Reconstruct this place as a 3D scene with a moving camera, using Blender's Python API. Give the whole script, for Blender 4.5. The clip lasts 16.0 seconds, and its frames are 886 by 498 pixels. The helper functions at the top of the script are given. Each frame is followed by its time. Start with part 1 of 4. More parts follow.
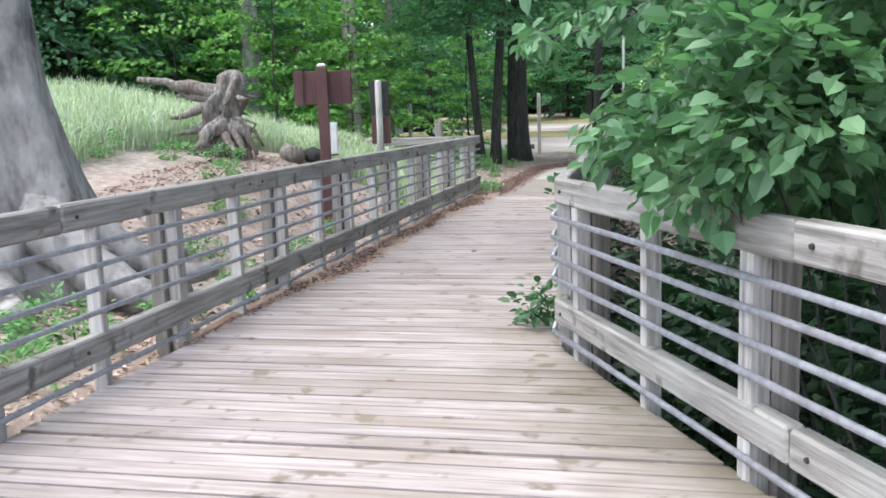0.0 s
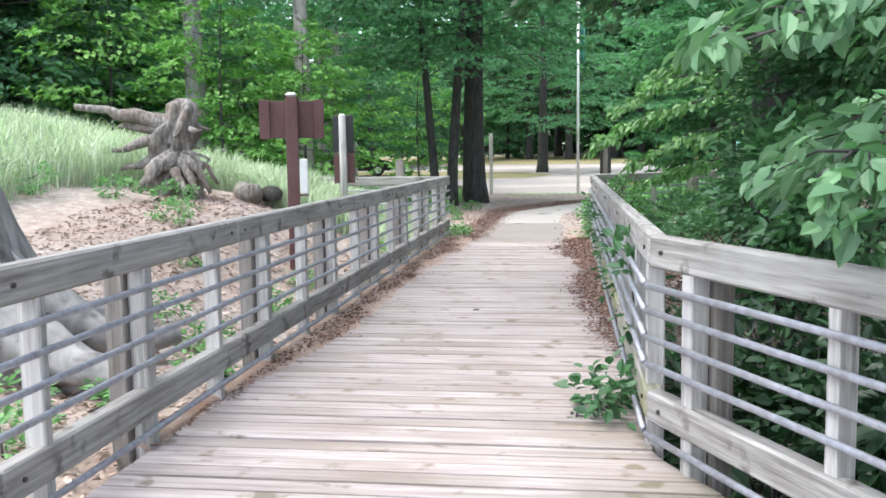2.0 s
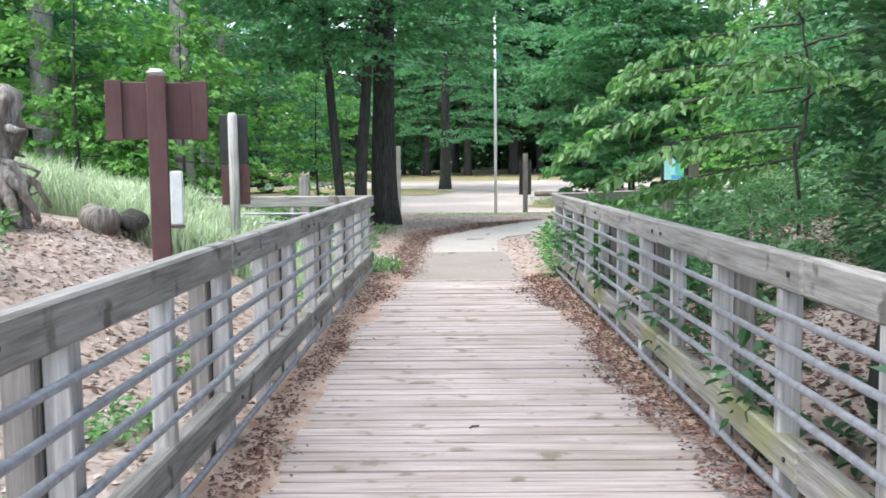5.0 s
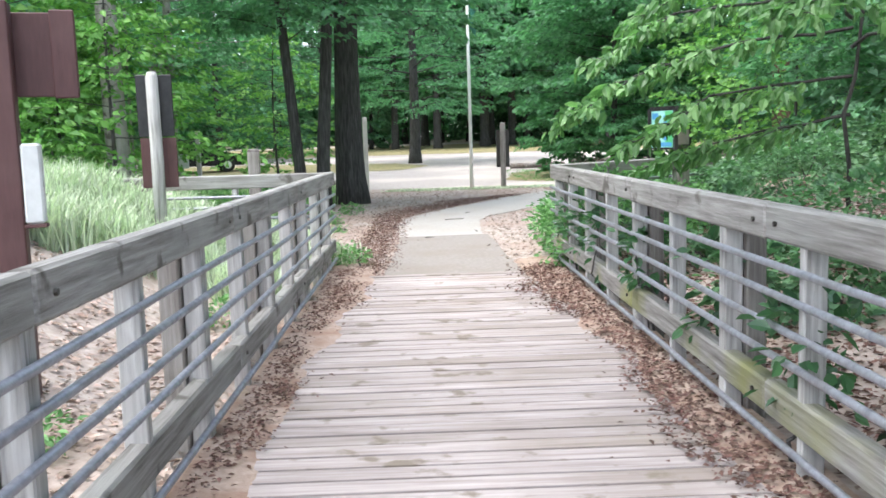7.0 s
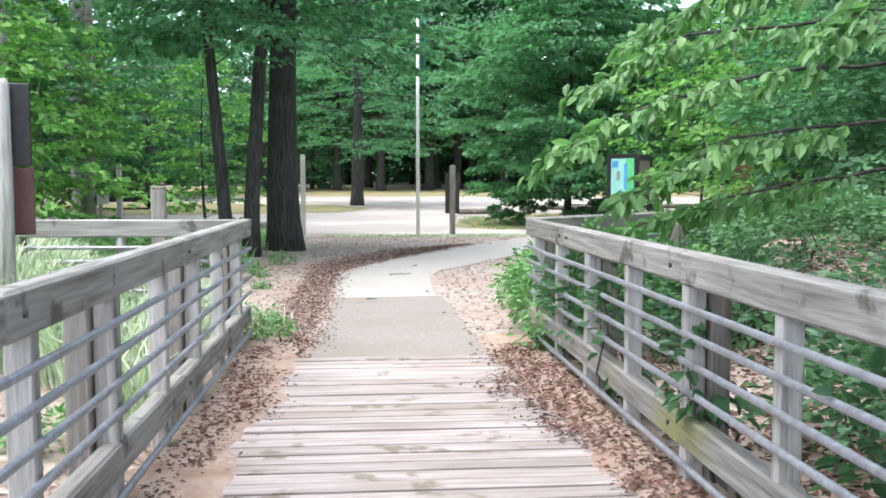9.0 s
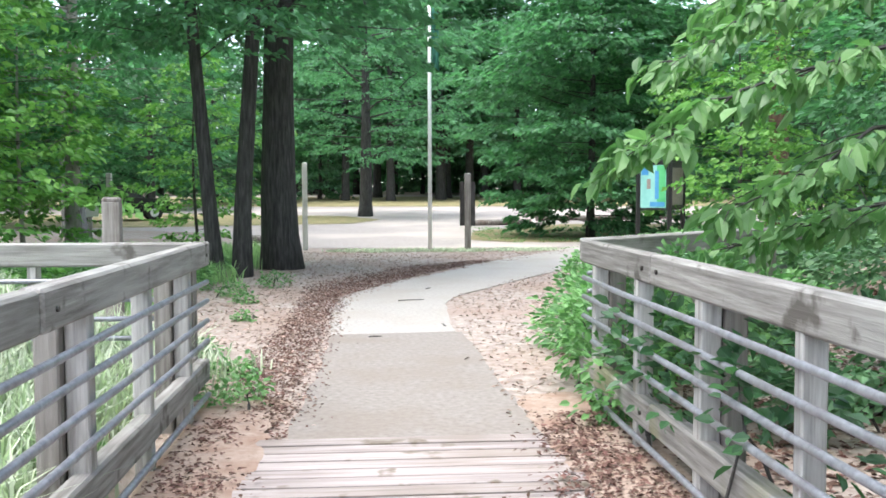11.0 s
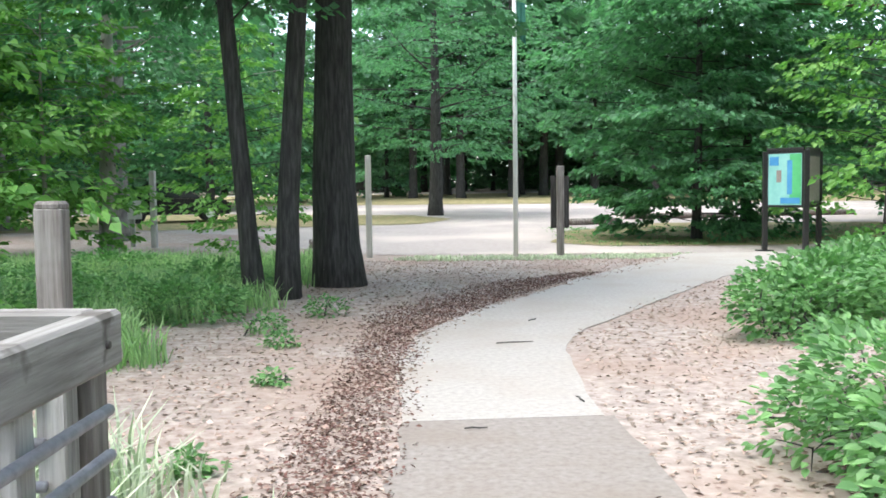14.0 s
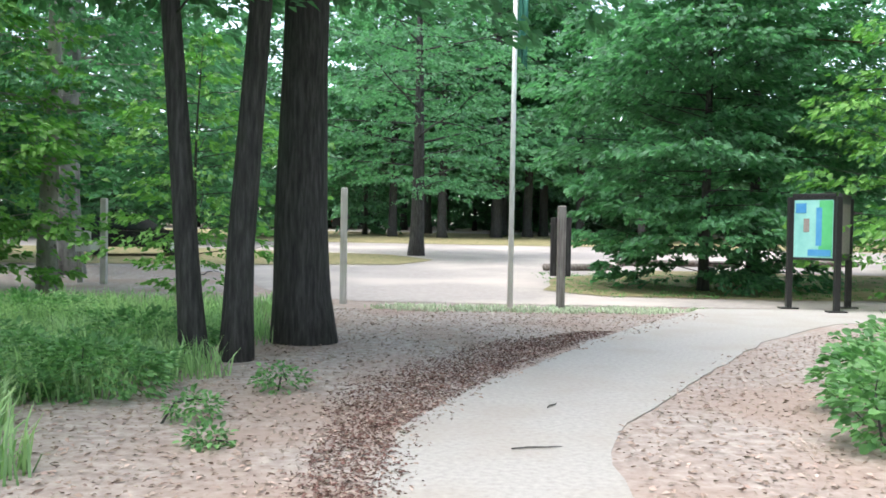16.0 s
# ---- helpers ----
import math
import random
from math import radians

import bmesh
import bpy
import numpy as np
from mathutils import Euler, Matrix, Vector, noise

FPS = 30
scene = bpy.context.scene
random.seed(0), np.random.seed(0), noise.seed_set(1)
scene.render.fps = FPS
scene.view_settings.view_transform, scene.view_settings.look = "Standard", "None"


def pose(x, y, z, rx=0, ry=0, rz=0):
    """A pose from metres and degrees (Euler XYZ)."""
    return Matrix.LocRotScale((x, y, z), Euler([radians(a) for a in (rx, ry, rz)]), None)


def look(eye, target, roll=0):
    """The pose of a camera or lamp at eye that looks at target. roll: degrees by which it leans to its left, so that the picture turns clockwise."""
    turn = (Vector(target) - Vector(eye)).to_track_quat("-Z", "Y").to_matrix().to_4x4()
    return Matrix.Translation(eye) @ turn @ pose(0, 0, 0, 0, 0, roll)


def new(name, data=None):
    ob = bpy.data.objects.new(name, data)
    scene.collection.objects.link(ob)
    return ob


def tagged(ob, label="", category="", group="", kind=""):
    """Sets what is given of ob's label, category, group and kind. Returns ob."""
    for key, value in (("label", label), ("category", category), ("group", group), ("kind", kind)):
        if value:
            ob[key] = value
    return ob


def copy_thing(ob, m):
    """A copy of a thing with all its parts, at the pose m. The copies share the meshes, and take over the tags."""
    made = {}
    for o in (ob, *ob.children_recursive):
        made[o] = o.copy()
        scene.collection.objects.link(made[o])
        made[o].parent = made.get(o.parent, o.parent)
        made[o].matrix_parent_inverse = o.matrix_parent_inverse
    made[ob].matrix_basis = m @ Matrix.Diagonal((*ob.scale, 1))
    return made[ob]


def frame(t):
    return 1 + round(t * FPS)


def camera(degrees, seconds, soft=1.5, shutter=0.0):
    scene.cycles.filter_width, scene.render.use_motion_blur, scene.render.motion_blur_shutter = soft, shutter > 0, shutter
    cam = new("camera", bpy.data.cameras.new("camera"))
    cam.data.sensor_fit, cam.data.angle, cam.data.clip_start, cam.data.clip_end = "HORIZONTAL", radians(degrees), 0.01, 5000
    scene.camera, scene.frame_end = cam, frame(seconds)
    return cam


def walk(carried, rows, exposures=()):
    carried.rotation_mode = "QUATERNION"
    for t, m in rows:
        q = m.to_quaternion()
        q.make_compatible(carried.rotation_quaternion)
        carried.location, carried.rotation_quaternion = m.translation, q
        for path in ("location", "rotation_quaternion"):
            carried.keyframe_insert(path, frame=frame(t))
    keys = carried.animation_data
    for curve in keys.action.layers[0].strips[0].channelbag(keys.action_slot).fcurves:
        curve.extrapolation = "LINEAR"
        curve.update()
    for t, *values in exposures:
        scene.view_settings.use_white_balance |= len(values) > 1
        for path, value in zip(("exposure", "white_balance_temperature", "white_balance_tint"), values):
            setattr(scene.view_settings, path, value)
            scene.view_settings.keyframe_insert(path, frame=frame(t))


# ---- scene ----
cam = camera(52.0, 16.0, soft=1.7)
EXPOSURE = 1.1
PATH = [
    (0, (0.362, 1.206, 1.444), (-0.061, 3.139, 1.153), -1.9),
    (0.5, (0.123, 1.518, 1.441), (-0.354, 3.452, 1.262), -1.5),
    (1, (-0.119, 1.831, 1.455), (-0.514, 3.782, 1.263), -1.6),
    (1.5, (-0.334, 2.093, 1.453), (-0.57, 4.063, 1.197), -1.0),
    (2, (-0.518, 2.398, 1.437), (-0.791, 4.369, 1.228), -0.8),
    (2.5, (-0.745, 2.79, 1.431), (-1.013, 4.767, 1.287), -1.3),
    (3, (-0.993, 3.34, 1.462), (-1.119, 5.324, 1.241), -1.9),
    (3.5, (-1.154, 3.938, 1.409), (-1.223, 5.926, 1.208), -2.0),
    (3.7, (-1.219, 4.176, 1.41), (-1.301, 6.168, 1.249), -1.2),
    (5.8, (-1.495, 6.715, 1.373), (-1.497, 8.707, 1.19), -0.3),
    (6, (-1.507, 6.923, 1.366), (-1.499, 8.917, 1.221), -0.2),
    (6.5, (-1.537, 7.428, 1.356), (-1.405, 9.409, 1.12), -1.5),
    (7, (-1.549, 7.939, 1.342), (-1.513, 9.925, 1.108), -1.8),
    (7.5, (-1.572, 8.426, 1.341), (-1.479, 10.417, 1.174), -1.3),
    (8, (-1.581, 8.992, 1.341), (-1.444, 10.978, 1.142), -1.5),
    (8.5, (-1.572, 9.538, 1.347), (-1.589, 11.53, 1.162), -0.1),
    (9, (-1.561, 10.121, 1.352), (-1.392, 12.109, 1.209), 0.0),
    (9.2, (-1.549, 10.325, 1.354), (-1.401, 12.318, 1.27), -0.1),
    (11.3, (-1.457, 12.54, 1.353), (-1.312, 14.529, 1.209), -0.2),
    (11.5, (-1.44, 12.783, 1.354), (-1.317, 14.771, 1.171), -0.3),
    (12, (-1.5, 13.368, 1.344), (-1.481, 15.365, 1.222), 0.1),
    (12.5, (-1.543, 13.909, 1.348), (-1.42, 15.904, 1.287), 0.4),
    (13, (-1.586, 14.454, 1.335), (-1.509, 16.451, 1.256), 0.0),
    (13.5, (-1.619, 15.018, 1.335), (-1.701, 17.013, 1.217), 0.2),
    (14, (-1.676, 15.609, 1.361), (-1.676, 17.605, 1.233), -0.7),
    (14.5, (-1.718, 16.274, 1.359), (-1.784, 18.27, 1.252), 0.3),
    (15, (-1.77, 16.86, 1.358), (-1.583, 18.85, 1.288), 1.9),
    (15.5, (-1.825, 17.409, 1.369), (-1.712, 19.405, 1.328), -0.1),
    (16, (-1.811, 17.901, 1.38), (-1.761, 19.9, 1.337), 1.0),
]
walk(cam, [(t, look(eye, target, roll)) for t, eye, target, roll in PATH], [(0.0, EXPOSURE + 0.37), (1.0, EXPOSURE + 0.66), (2.5, EXPOSURE + 0.58), (4.0, EXPOSURE + 0.56), (8.0, EXPOSURE + 0.76), (12.5, EXPOSURE + 0.68), (16.0, EXPOSURE + 0.6)])

# ---- world and sun: bright overcast ----
world = bpy.data.worlds.new("sky")
scene.world = world
world.use_nodes = True
wn = world.node_tree.nodes
sky = wn.new("ShaderNodeTexSky")
sky.sky_type, sky.sun_disc = "NISHITA", False
sky.sun_elevation, sky.sun_rotation = radians(67), radians(235)
sky.air_density, sky.dust_density, sky.ozone_density = 1.0, 1.5, 1.5
wn["Background"].inputs["Strength"].default_value = 0.15
haze = wn.new("ShaderNodeHueSaturation")  # a bright overcast sky is nearly white
haze.inputs["Saturation"].default_value, haze.inputs["Value"].default_value = 0.62, 1.15
world.node_tree.links.new(sky.outputs["Color"], haze.inputs["Color"])
world.node_tree.links.new(haze.outputs["Color"], wn["Background"].inputs["Color"])
sun_data = bpy.data.lights.new("sun", "SUN")
sun_data.energy, sun_data.angle, sun_data.color = 1.5, radians(60), (1.0, 0.97, 0.92)
sun = new("sun", sun_data)
sun.matrix_world = look((-10, -7, 29), (0, 0, 0))


# ---- materials ----
def material(name, colours, scale=(6, 6, 6), detail=6, rough=0.8, bump=0.3, bump_scale=None, stain=None, stain_scale=0.8, stain_amount=0.5, island=0.0, piece=0.0, metal=0.0, trans=0.0, spots=None, spot_scale=40):
    """Noise-driven colour ramp, larger stains, per-piece variation and bump."""
    m = bpy.data.materials.new(name)
    m.use_nodes = True
    nt = m.node_tree
    N, L = nt.nodes, nt.links
    bsdf = N["Principled BSDF"]
    bsdf.inputs["Roughness"].default_value, bsdf.inputs["Metallic"].default_value = rough, metal
    coord = N.new("ShaderNodeTexCoord")
    mp = N.new("ShaderNodeMapping")
    mp.inputs["Scale"].default_value = scale
    where = coord.outputs["Object"]
    if piece:  # no two pieces are cut from the same place
        shift = N.new("ShaderNodeVectorMath")
        shift.operation = "MULTIPLY_ADD"
        L.new(N.new("ShaderNodeObjectInfo").outputs["Random"], shift.inputs[0])
        shift.inputs[1].default_value = (41.0, 23.0, 31.0)
        L.new(where, shift.inputs[2])
        where = shift.outputs["Vector"]
    L.new(where, mp.inputs["Vector"])
    no = N.new("ShaderNodeTexNoise")
    no.inputs["Scale"].default_value, no.inputs["Detail"].default_value, no.inputs["Roughness"].default_value = 1.0, detail, 0.62
    L.new(mp.outputs["Vector"], no.inputs["Vector"])
    ramp = N.new("ShaderNodeValToRGB")
    els = ramp.color_ramp.elements
    while len(els) < len(colours):
        els.new(0.5)
    for k, c in enumerate(colours):
        els[k].position = 0.3 + 0.4 * k / max(1, len(colours) - 1)
        els[k].color = (*c, 1)
    L.new(no.outputs["Fac"], ramp.inputs["Fac"])
    out = ramp.outputs["Color"]

    def mix(fac, a, col, mode="MIX"):
        x = N.new("ShaderNodeMix")
        x.data_type, x.blend_type = "RGBA", mode
        if hasattr(fac, "node"):
            L.new(fac, x.inputs["Factor"])
        else:
            x.inputs["Factor"].default_value = fac
        L.new(a, x.inputs["A"])
        if hasattr(col, "node"):
            L.new(col, x.inputs["B"])
        else:
            x.inputs["B"].default_value = (*col, 1)
        return x.outputs["Result"]

    def patchy(sc, lo, hi):
        n2 = N.new("ShaderNodeTexNoise")
        n2.inputs["Scale"].default_value, n2.inputs["Detail"].default_value = sc, 4
        L.new(where, n2.inputs["Vector"])
        r = N.new("ShaderNodeMapRange")
        r.inputs["From Min"].default_value, r.inputs["From Max"].default_value = lo, hi
        L.new(n2.outputs["Fac"], r.inputs["Value"])
        return r.outputs["Result"]

    if stain:
        mul = N.new("ShaderNodeMath")
        mul.operation = "MULTIPLY"
        mul.inputs[1].default_value = stain_amount
        L.new(patchy(stain_scale, 0.45, 0.65), mul.inputs[0])
        out = mix(mul.outputs[0], out, stain)
    if spots:
        out = mix(patchy(spot_scale, 0.6, 0.68), out, spots)
    vary = island or piece
    if vary:
        if island:
            src = N.new("ShaderNodeNewGeometry").outputs["Random Per Island"]
        else:
            src = N.new("ShaderNodeObjectInfo").outputs["Random"]
        r = N.new("ShaderNodeMapRange")
        r.inputs["To Min"].default_value, r.inputs["To Max"].default_value = 1 - vary, 1 + vary
        L.new(src, r.inputs["Value"])
        hsv = N.new("ShaderNodeHueSaturation")
        L.new(r.outputs["Result"], hsv.inputs["Value"])
        if island:
            r2 = N.new("ShaderNodeMapRange")
            r2.inputs["To Min"].default_value, r2.inputs["To Max"].default_value = 0.512, 0.488
            L.new(src, r2.inputs["Value"])
            L.new(r2.outputs["Result"], hsv.inputs["Hue"])
        L.new(out, hsv.inputs["Color"])
        out = hsv.outputs["Color"]
    L.new(out, bsdf.inputs["Base Color"])
    if bump:
        b = N.new("ShaderNodeBump")
        b.inputs["Strength"].default_value, b.inputs["Distance"].default_value = bump, 0.01
        L.new(no.outputs["Fac"], b.inputs["Height"])
        L.new(b.outputs["Normal"], bsdf.inputs["Normal"])
    if trans:
        tr = N.new("ShaderNodeBsdfTranslucent")
        L.new(mix(1.0, out, (0.95, 1.3, 0.78), "MULTIPLY"), tr.inputs["Color"])
        ms = N.new("ShaderNodeMixShader")
        ms.inputs[0].default_value = trans
        L.new(bsdf.outputs[0], ms.inputs[1])
        L.new(tr.outputs[0], ms.inputs[2])
        L.new(ms.outputs[0], N["Material Output"].inputs["Surface"])
    return m


GREY_WOOD = [(0.13, 0.12, 0.112), (0.26, 0.247, 0.235), (0.40, 0.385, 0.37)]
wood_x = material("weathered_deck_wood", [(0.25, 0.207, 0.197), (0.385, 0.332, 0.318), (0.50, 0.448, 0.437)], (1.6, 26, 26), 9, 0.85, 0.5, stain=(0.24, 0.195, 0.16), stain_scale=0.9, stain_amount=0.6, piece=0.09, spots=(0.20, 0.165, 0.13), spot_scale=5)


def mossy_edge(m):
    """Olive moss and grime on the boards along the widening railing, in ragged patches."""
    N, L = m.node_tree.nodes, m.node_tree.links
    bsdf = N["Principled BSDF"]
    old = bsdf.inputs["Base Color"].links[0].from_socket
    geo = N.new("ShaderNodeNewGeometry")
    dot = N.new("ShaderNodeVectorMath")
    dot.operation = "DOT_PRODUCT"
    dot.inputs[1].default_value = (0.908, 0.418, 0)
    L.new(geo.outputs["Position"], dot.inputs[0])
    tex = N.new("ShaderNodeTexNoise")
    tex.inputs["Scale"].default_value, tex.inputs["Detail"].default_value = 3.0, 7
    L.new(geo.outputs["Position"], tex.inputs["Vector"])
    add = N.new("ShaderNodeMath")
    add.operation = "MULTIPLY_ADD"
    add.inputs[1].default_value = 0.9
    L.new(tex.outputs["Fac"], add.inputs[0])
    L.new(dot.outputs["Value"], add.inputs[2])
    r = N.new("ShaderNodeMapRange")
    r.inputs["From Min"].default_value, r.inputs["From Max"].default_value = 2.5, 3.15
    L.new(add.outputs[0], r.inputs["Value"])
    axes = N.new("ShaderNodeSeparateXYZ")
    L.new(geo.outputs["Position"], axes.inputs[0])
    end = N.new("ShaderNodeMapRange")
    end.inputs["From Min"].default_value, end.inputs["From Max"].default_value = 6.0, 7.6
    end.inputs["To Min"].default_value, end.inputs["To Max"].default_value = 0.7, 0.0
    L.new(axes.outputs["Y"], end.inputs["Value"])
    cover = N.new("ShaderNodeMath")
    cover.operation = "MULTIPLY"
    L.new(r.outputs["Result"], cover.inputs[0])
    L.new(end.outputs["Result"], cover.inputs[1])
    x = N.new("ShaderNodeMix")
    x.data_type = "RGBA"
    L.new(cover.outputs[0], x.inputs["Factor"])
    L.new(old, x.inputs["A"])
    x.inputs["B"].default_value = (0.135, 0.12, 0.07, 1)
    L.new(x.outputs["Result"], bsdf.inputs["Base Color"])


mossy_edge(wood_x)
wood_y = material("weathered_rail_wood", GREY_WOOD, (40, 2, 40), 8, 0.85, 0.6, stain=(0.36, 0.36, 0.345), stain_scale=1.6, stain_amount=0.5, piece=0.13, spots=(0.11, 0.10, 0.09), spot_scale=5)
wood_moss = material("mossy_rail_wood", GREY_WOOD, (40, 2, 40), 8, 0.88, 0.6, stain=(0.24, 0.245, 0.09), stain_scale=1.3, stain_amount=0.9, piece=0.1)
wood_z = material("weathered_post_wood", [(0.20, 0.19, 0.18), (0.40, 0.385, 0.37), (0.60, 0.59, 0.575)], (40, 40, 2), 8, 0.85, 0.6, stain=(0.52, 0.51, 0.50), stain_scale=2.5, stain_amount=0.5, piece=0.12)
# brown timber posts; on the railing this dark tone paints the posts' shade
wood_post = material("brown_and_shaded_post_wood", [(0.11, 0.095, 0.085), (0.20, 0.18, 0.165), (0.31, 0.29, 0.27)], (40, 40, 2), 8, 0.88, 0.7, stain=(0.34, 0.33, 0.31), stain_scale=3.0, stain_amount=0.4, piece=0.12)
steel = material("galvanised_steel", [(0.27, 0.28, 0.32), (0.46, 0.47, 0.53)], (25, 25, 25), 4, 0.5, 0.1, metal=0.55, stain=(0.25, 0.22, 0.2), stain_scale=5, stain_amount=0.3)
bolt_mat = material("dark_bolt_steel", [(0.05, 0.05, 0.05), (0.12, 0.11, 0.1)], (60, 60, 60), 3, 0.5, 0.1, metal=0.8)
soil = material("sandy_leaf_litter", [(0.22, 0.178, 0.158), (0.37, 0.312, 0.28), (0.52, 0.455, 0.412)], (9, 9, 9), 10, 0.95, 0.9, stain=(0.33, 0.235, 0.19), stain_scale=0.55, stain_amount=0.7, spots=(0.22, 0.15, 0.12), spot_scale=17)
sand = material("pale_sand", [(0.31, 0.225, 0.18), (0.45, 0.35, 0.29)], (25, 25, 25), 9, 0.95, 0.8, stain=(0.28, 0.17, 0.125), stain_scale=4, stain_amount=0.8)
concrete = material("pale_concrete", [(0.33, 0.305, 0.28), (0.40, 0.375, 0.35), (0.46, 0.43, 0.40)], (22, 22, 22), 10, 0.9, 0.06, stain=(0.36, 0.31, 0.265), stain_scale=1.1, stain_amount=0.5)
concrete_dark = material("worn_grey_concrete", [(0.20, 0.175, 0.16), (0.265, 0.235, 0.215), (0.32, 0.29, 0.265)], (22, 22, 22), 10, 0.9, 0.06, stain=(0.23, 0.19, 0.16), stain_scale=1.4, stain_amount=0.5)
asphalt = material("worn_sandy_asphalt", [(0.28, 0.25, 0.235), (0.40, 0.36, 0.335)], (8, 8, 8), 9, 0.92, 0.3, stain=(0.52, 0.455, 0.41), stain_scale=0.22, stain_amount=0.75)
turf = material("patchy_turf", [(0.10, 0.12, 0.045), (0.24, 0.21, 0.10), (0.36, 0.29, 0.17)], (4, 4, 4), 9, 0.95, 0.8)
bark_grey = material("grey_beech_bark", [(0.055, 0.052, 0.05), (0.22, 0.21, 0.205), (0.38, 0.37, 0.365)], (6, 6, 2.2), 9, 0.9, 0.8, stain=(0.46, 0.45, 0.43), stain_scale=2.2, stain_amount=0.5, spots=(0.05, 0.045, 0.04), spot_scale=2.3)
bark_dark = material("dark_furrowed_bark", [(0.02, 0.019, 0.019), (0.052, 0.049, 0.047), (0.10, 0.096, 0.092)], (26, 26, 3), 8, 0.95, 1.0)
bark_brown = material("reddish_pine_bark", [(0.05, 0.03, 0.022), (0.14, 0.085, 0.06), (0.22, 0.14, 0.1)], (16, 16, 4), 8, 0.95, 1.0)
bark_pale = material("pale_smooth_bark", [(0.24, 0.22, 0.2), (0.42, 0.40, 0.37)], (8, 8, 3), 8, 0.9, 0.5, spots=(0.12, 0.1, 0.09), spot_scale=6)
pale_wood = material("pale_silvered_wood", [(0.42, 0.41, 0.39), (0.62, 0.61, 0.58)], (30, 30, 2), 7, 0.85, 0.4, stain=(0.33, 0.31, 0.28), stain_scale=3, stain_amount=0.4)
dead_wood = material("bleached_dead_wood", [(0.045, 0.04, 0.037), (0.20, 0.182, 0.168), (0.44, 0.41, 0.385)], (22, 22, 6), 9, 0.9, 1.0, stain=(0.12, 0.08, 0.06), stain_scale=3, stain_amount=0.6)
leaf_beech = material("beech_leaf", [(0.085, 0.215, 0.115), (0.15, 0.325, 0.18)], (0.9, 0.9, 0.9), 3, 0.5, 0, island=0.35, trans=0.54)
leaf_bright = material("sunlit_maple_leaf", [(0.125, 0.30, 0.075), (0.22, 0.42, 0.12)], (0.9, 0.9, 0.9), 3, 0.5, 0, island=0.3, trans=0.45)
leaf_dark = material("hemlock_leaf", [(0.06, 0.165, 0.085), (0.11, 0.25, 0.125)], (0.9, 0.9, 0.9), 3, 0.6, 0, island=0.35, trans=0.3)
leaf_shrub = material("shrub_leaf", [(0.04, 0.115, 0.05), (0.09, 0.20, 0.09)], (2, 2, 2), 3, 0.38, 0, island=0.35, trans=0.35)
leaf_pale = material("pale_shrub_leaf", [(0.075, 0.175, 0.09), (0.175, 0.32, 0.17)], (2, 2, 2), 3, 0.5, 0, island=0.3, trans=0.35)
leaf_ground = material("ground_cover_leaf", [(0.12, 0.27, 0.10), (0.21, 0.40, 0.16)], (1.5, 1.5, 1.5), 3, 0.5, 0, island=0.35, trans=0.35)
# leaf colour near black: the deep shade of the hollow is put into it
leaf_hollow = material("shade_dark_leaf", [(0.018, 0.045, 0.022), (0.035, 0.085, 0.04)], (2, 2, 2), 3, 0.4, 0, island=0.35, trans=0.2)
leaf_large = material("large_pale_leaf", [(0.11, 0.235, 0.09), (0.23, 0.40, 0.17)], (2.5, 2.5, 2.5), 3, 0.42, 0, island=0.3, trans=0.42)
fresh_grass = material("fresh_green_grass", [(0.26, 0.44, 0.19), (0.45, 0.61, 0.32)], (0.8, 0.8, 0.8), 4, 0.6, 0, island=0.35, trans=0.35)
grass_mat = material("pale_beach_grass", [(0.38, 0.44, 0.32), (0.66, 0.70, 0.58)], (0.7, 0.7, 0.7), 4, 0.7, 0, island=0.35, trans=0.3)
dry_leaf = material("dry_fallen_leaf", [(0.20, 0.135, 0.105), (0.36, 0.27, 0.22), (0.50, 0.41, 0.35)], (3, 3, 3), 4, 0.85, 0, island=0.45)
needle = material("reddish_needle_litter", [(0.085, 0.045, 0.036), (0.19, 0.105, 0.082)], (3, 3, 3), 4, 0.9, 0, island=0.4)
brown_paint = material("brown_sign_paint", [(0.075, 0.03, 0.03), (0.115, 0.05, 0.048)], (30, 30, 4), 6, 0.6, 0.25, stain=(0.15, 0.08, 0.075), stain_scale=3, stain_amount=0.4)
black_paint = material("black_painted_metal", [(0.012, 0.012, 0.013), (0.03, 0.03, 0.03)], (20, 20, 20), 4, 0.45, 0.1)
white_paint = material("white_plastic", [(0.62, 0.63, 0.62), (0.75, 0.76, 0.75)], (10, 10, 10), 4, 0.5, 0.05)
pole_paint = material("pale_aluminium", [(0.70, 0.73, 0.72), (0.82, 0.84, 0.83)], (10, 10, 2), 4, 0.45, 0.05, metal=0.2)
map_teal = material("map_teal_print", [(0.20, 0.50, 0.46), (0.32, 0.64, 0.58)], (3, 3, 3), 3, 0.4, 0)
map_green = material("map_green_print", [(0.08, 0.42, 0.16), (0.13, 0.52, 0.22)], (4, 4, 4), 3, 0.4, 0)
map_blue = material("map_blue_print", [(0.05, 0.24, 0.50), (0.10, 0.34, 0.58)], (4, 4, 4), 3, 0.4, 0)
flag_mat = material("green_flag_cloth", [(0.04, 0.20, 0.15), (0.08, 0.30, 0.22)], (5, 5, 5), 3, 0.8, 0.1)
car_paint = material("black_car_paint", [(0.01, 0.01, 0.012), (0.02, 0.02, 0.022)], (3, 3, 3), 2, 0.15, 0)
car_glass = material("dark_car_glass", [(0.02, 0.025, 0.03), (0.04, 0.05, 0.055)], (3, 3, 3), 2, 0.05, 0)
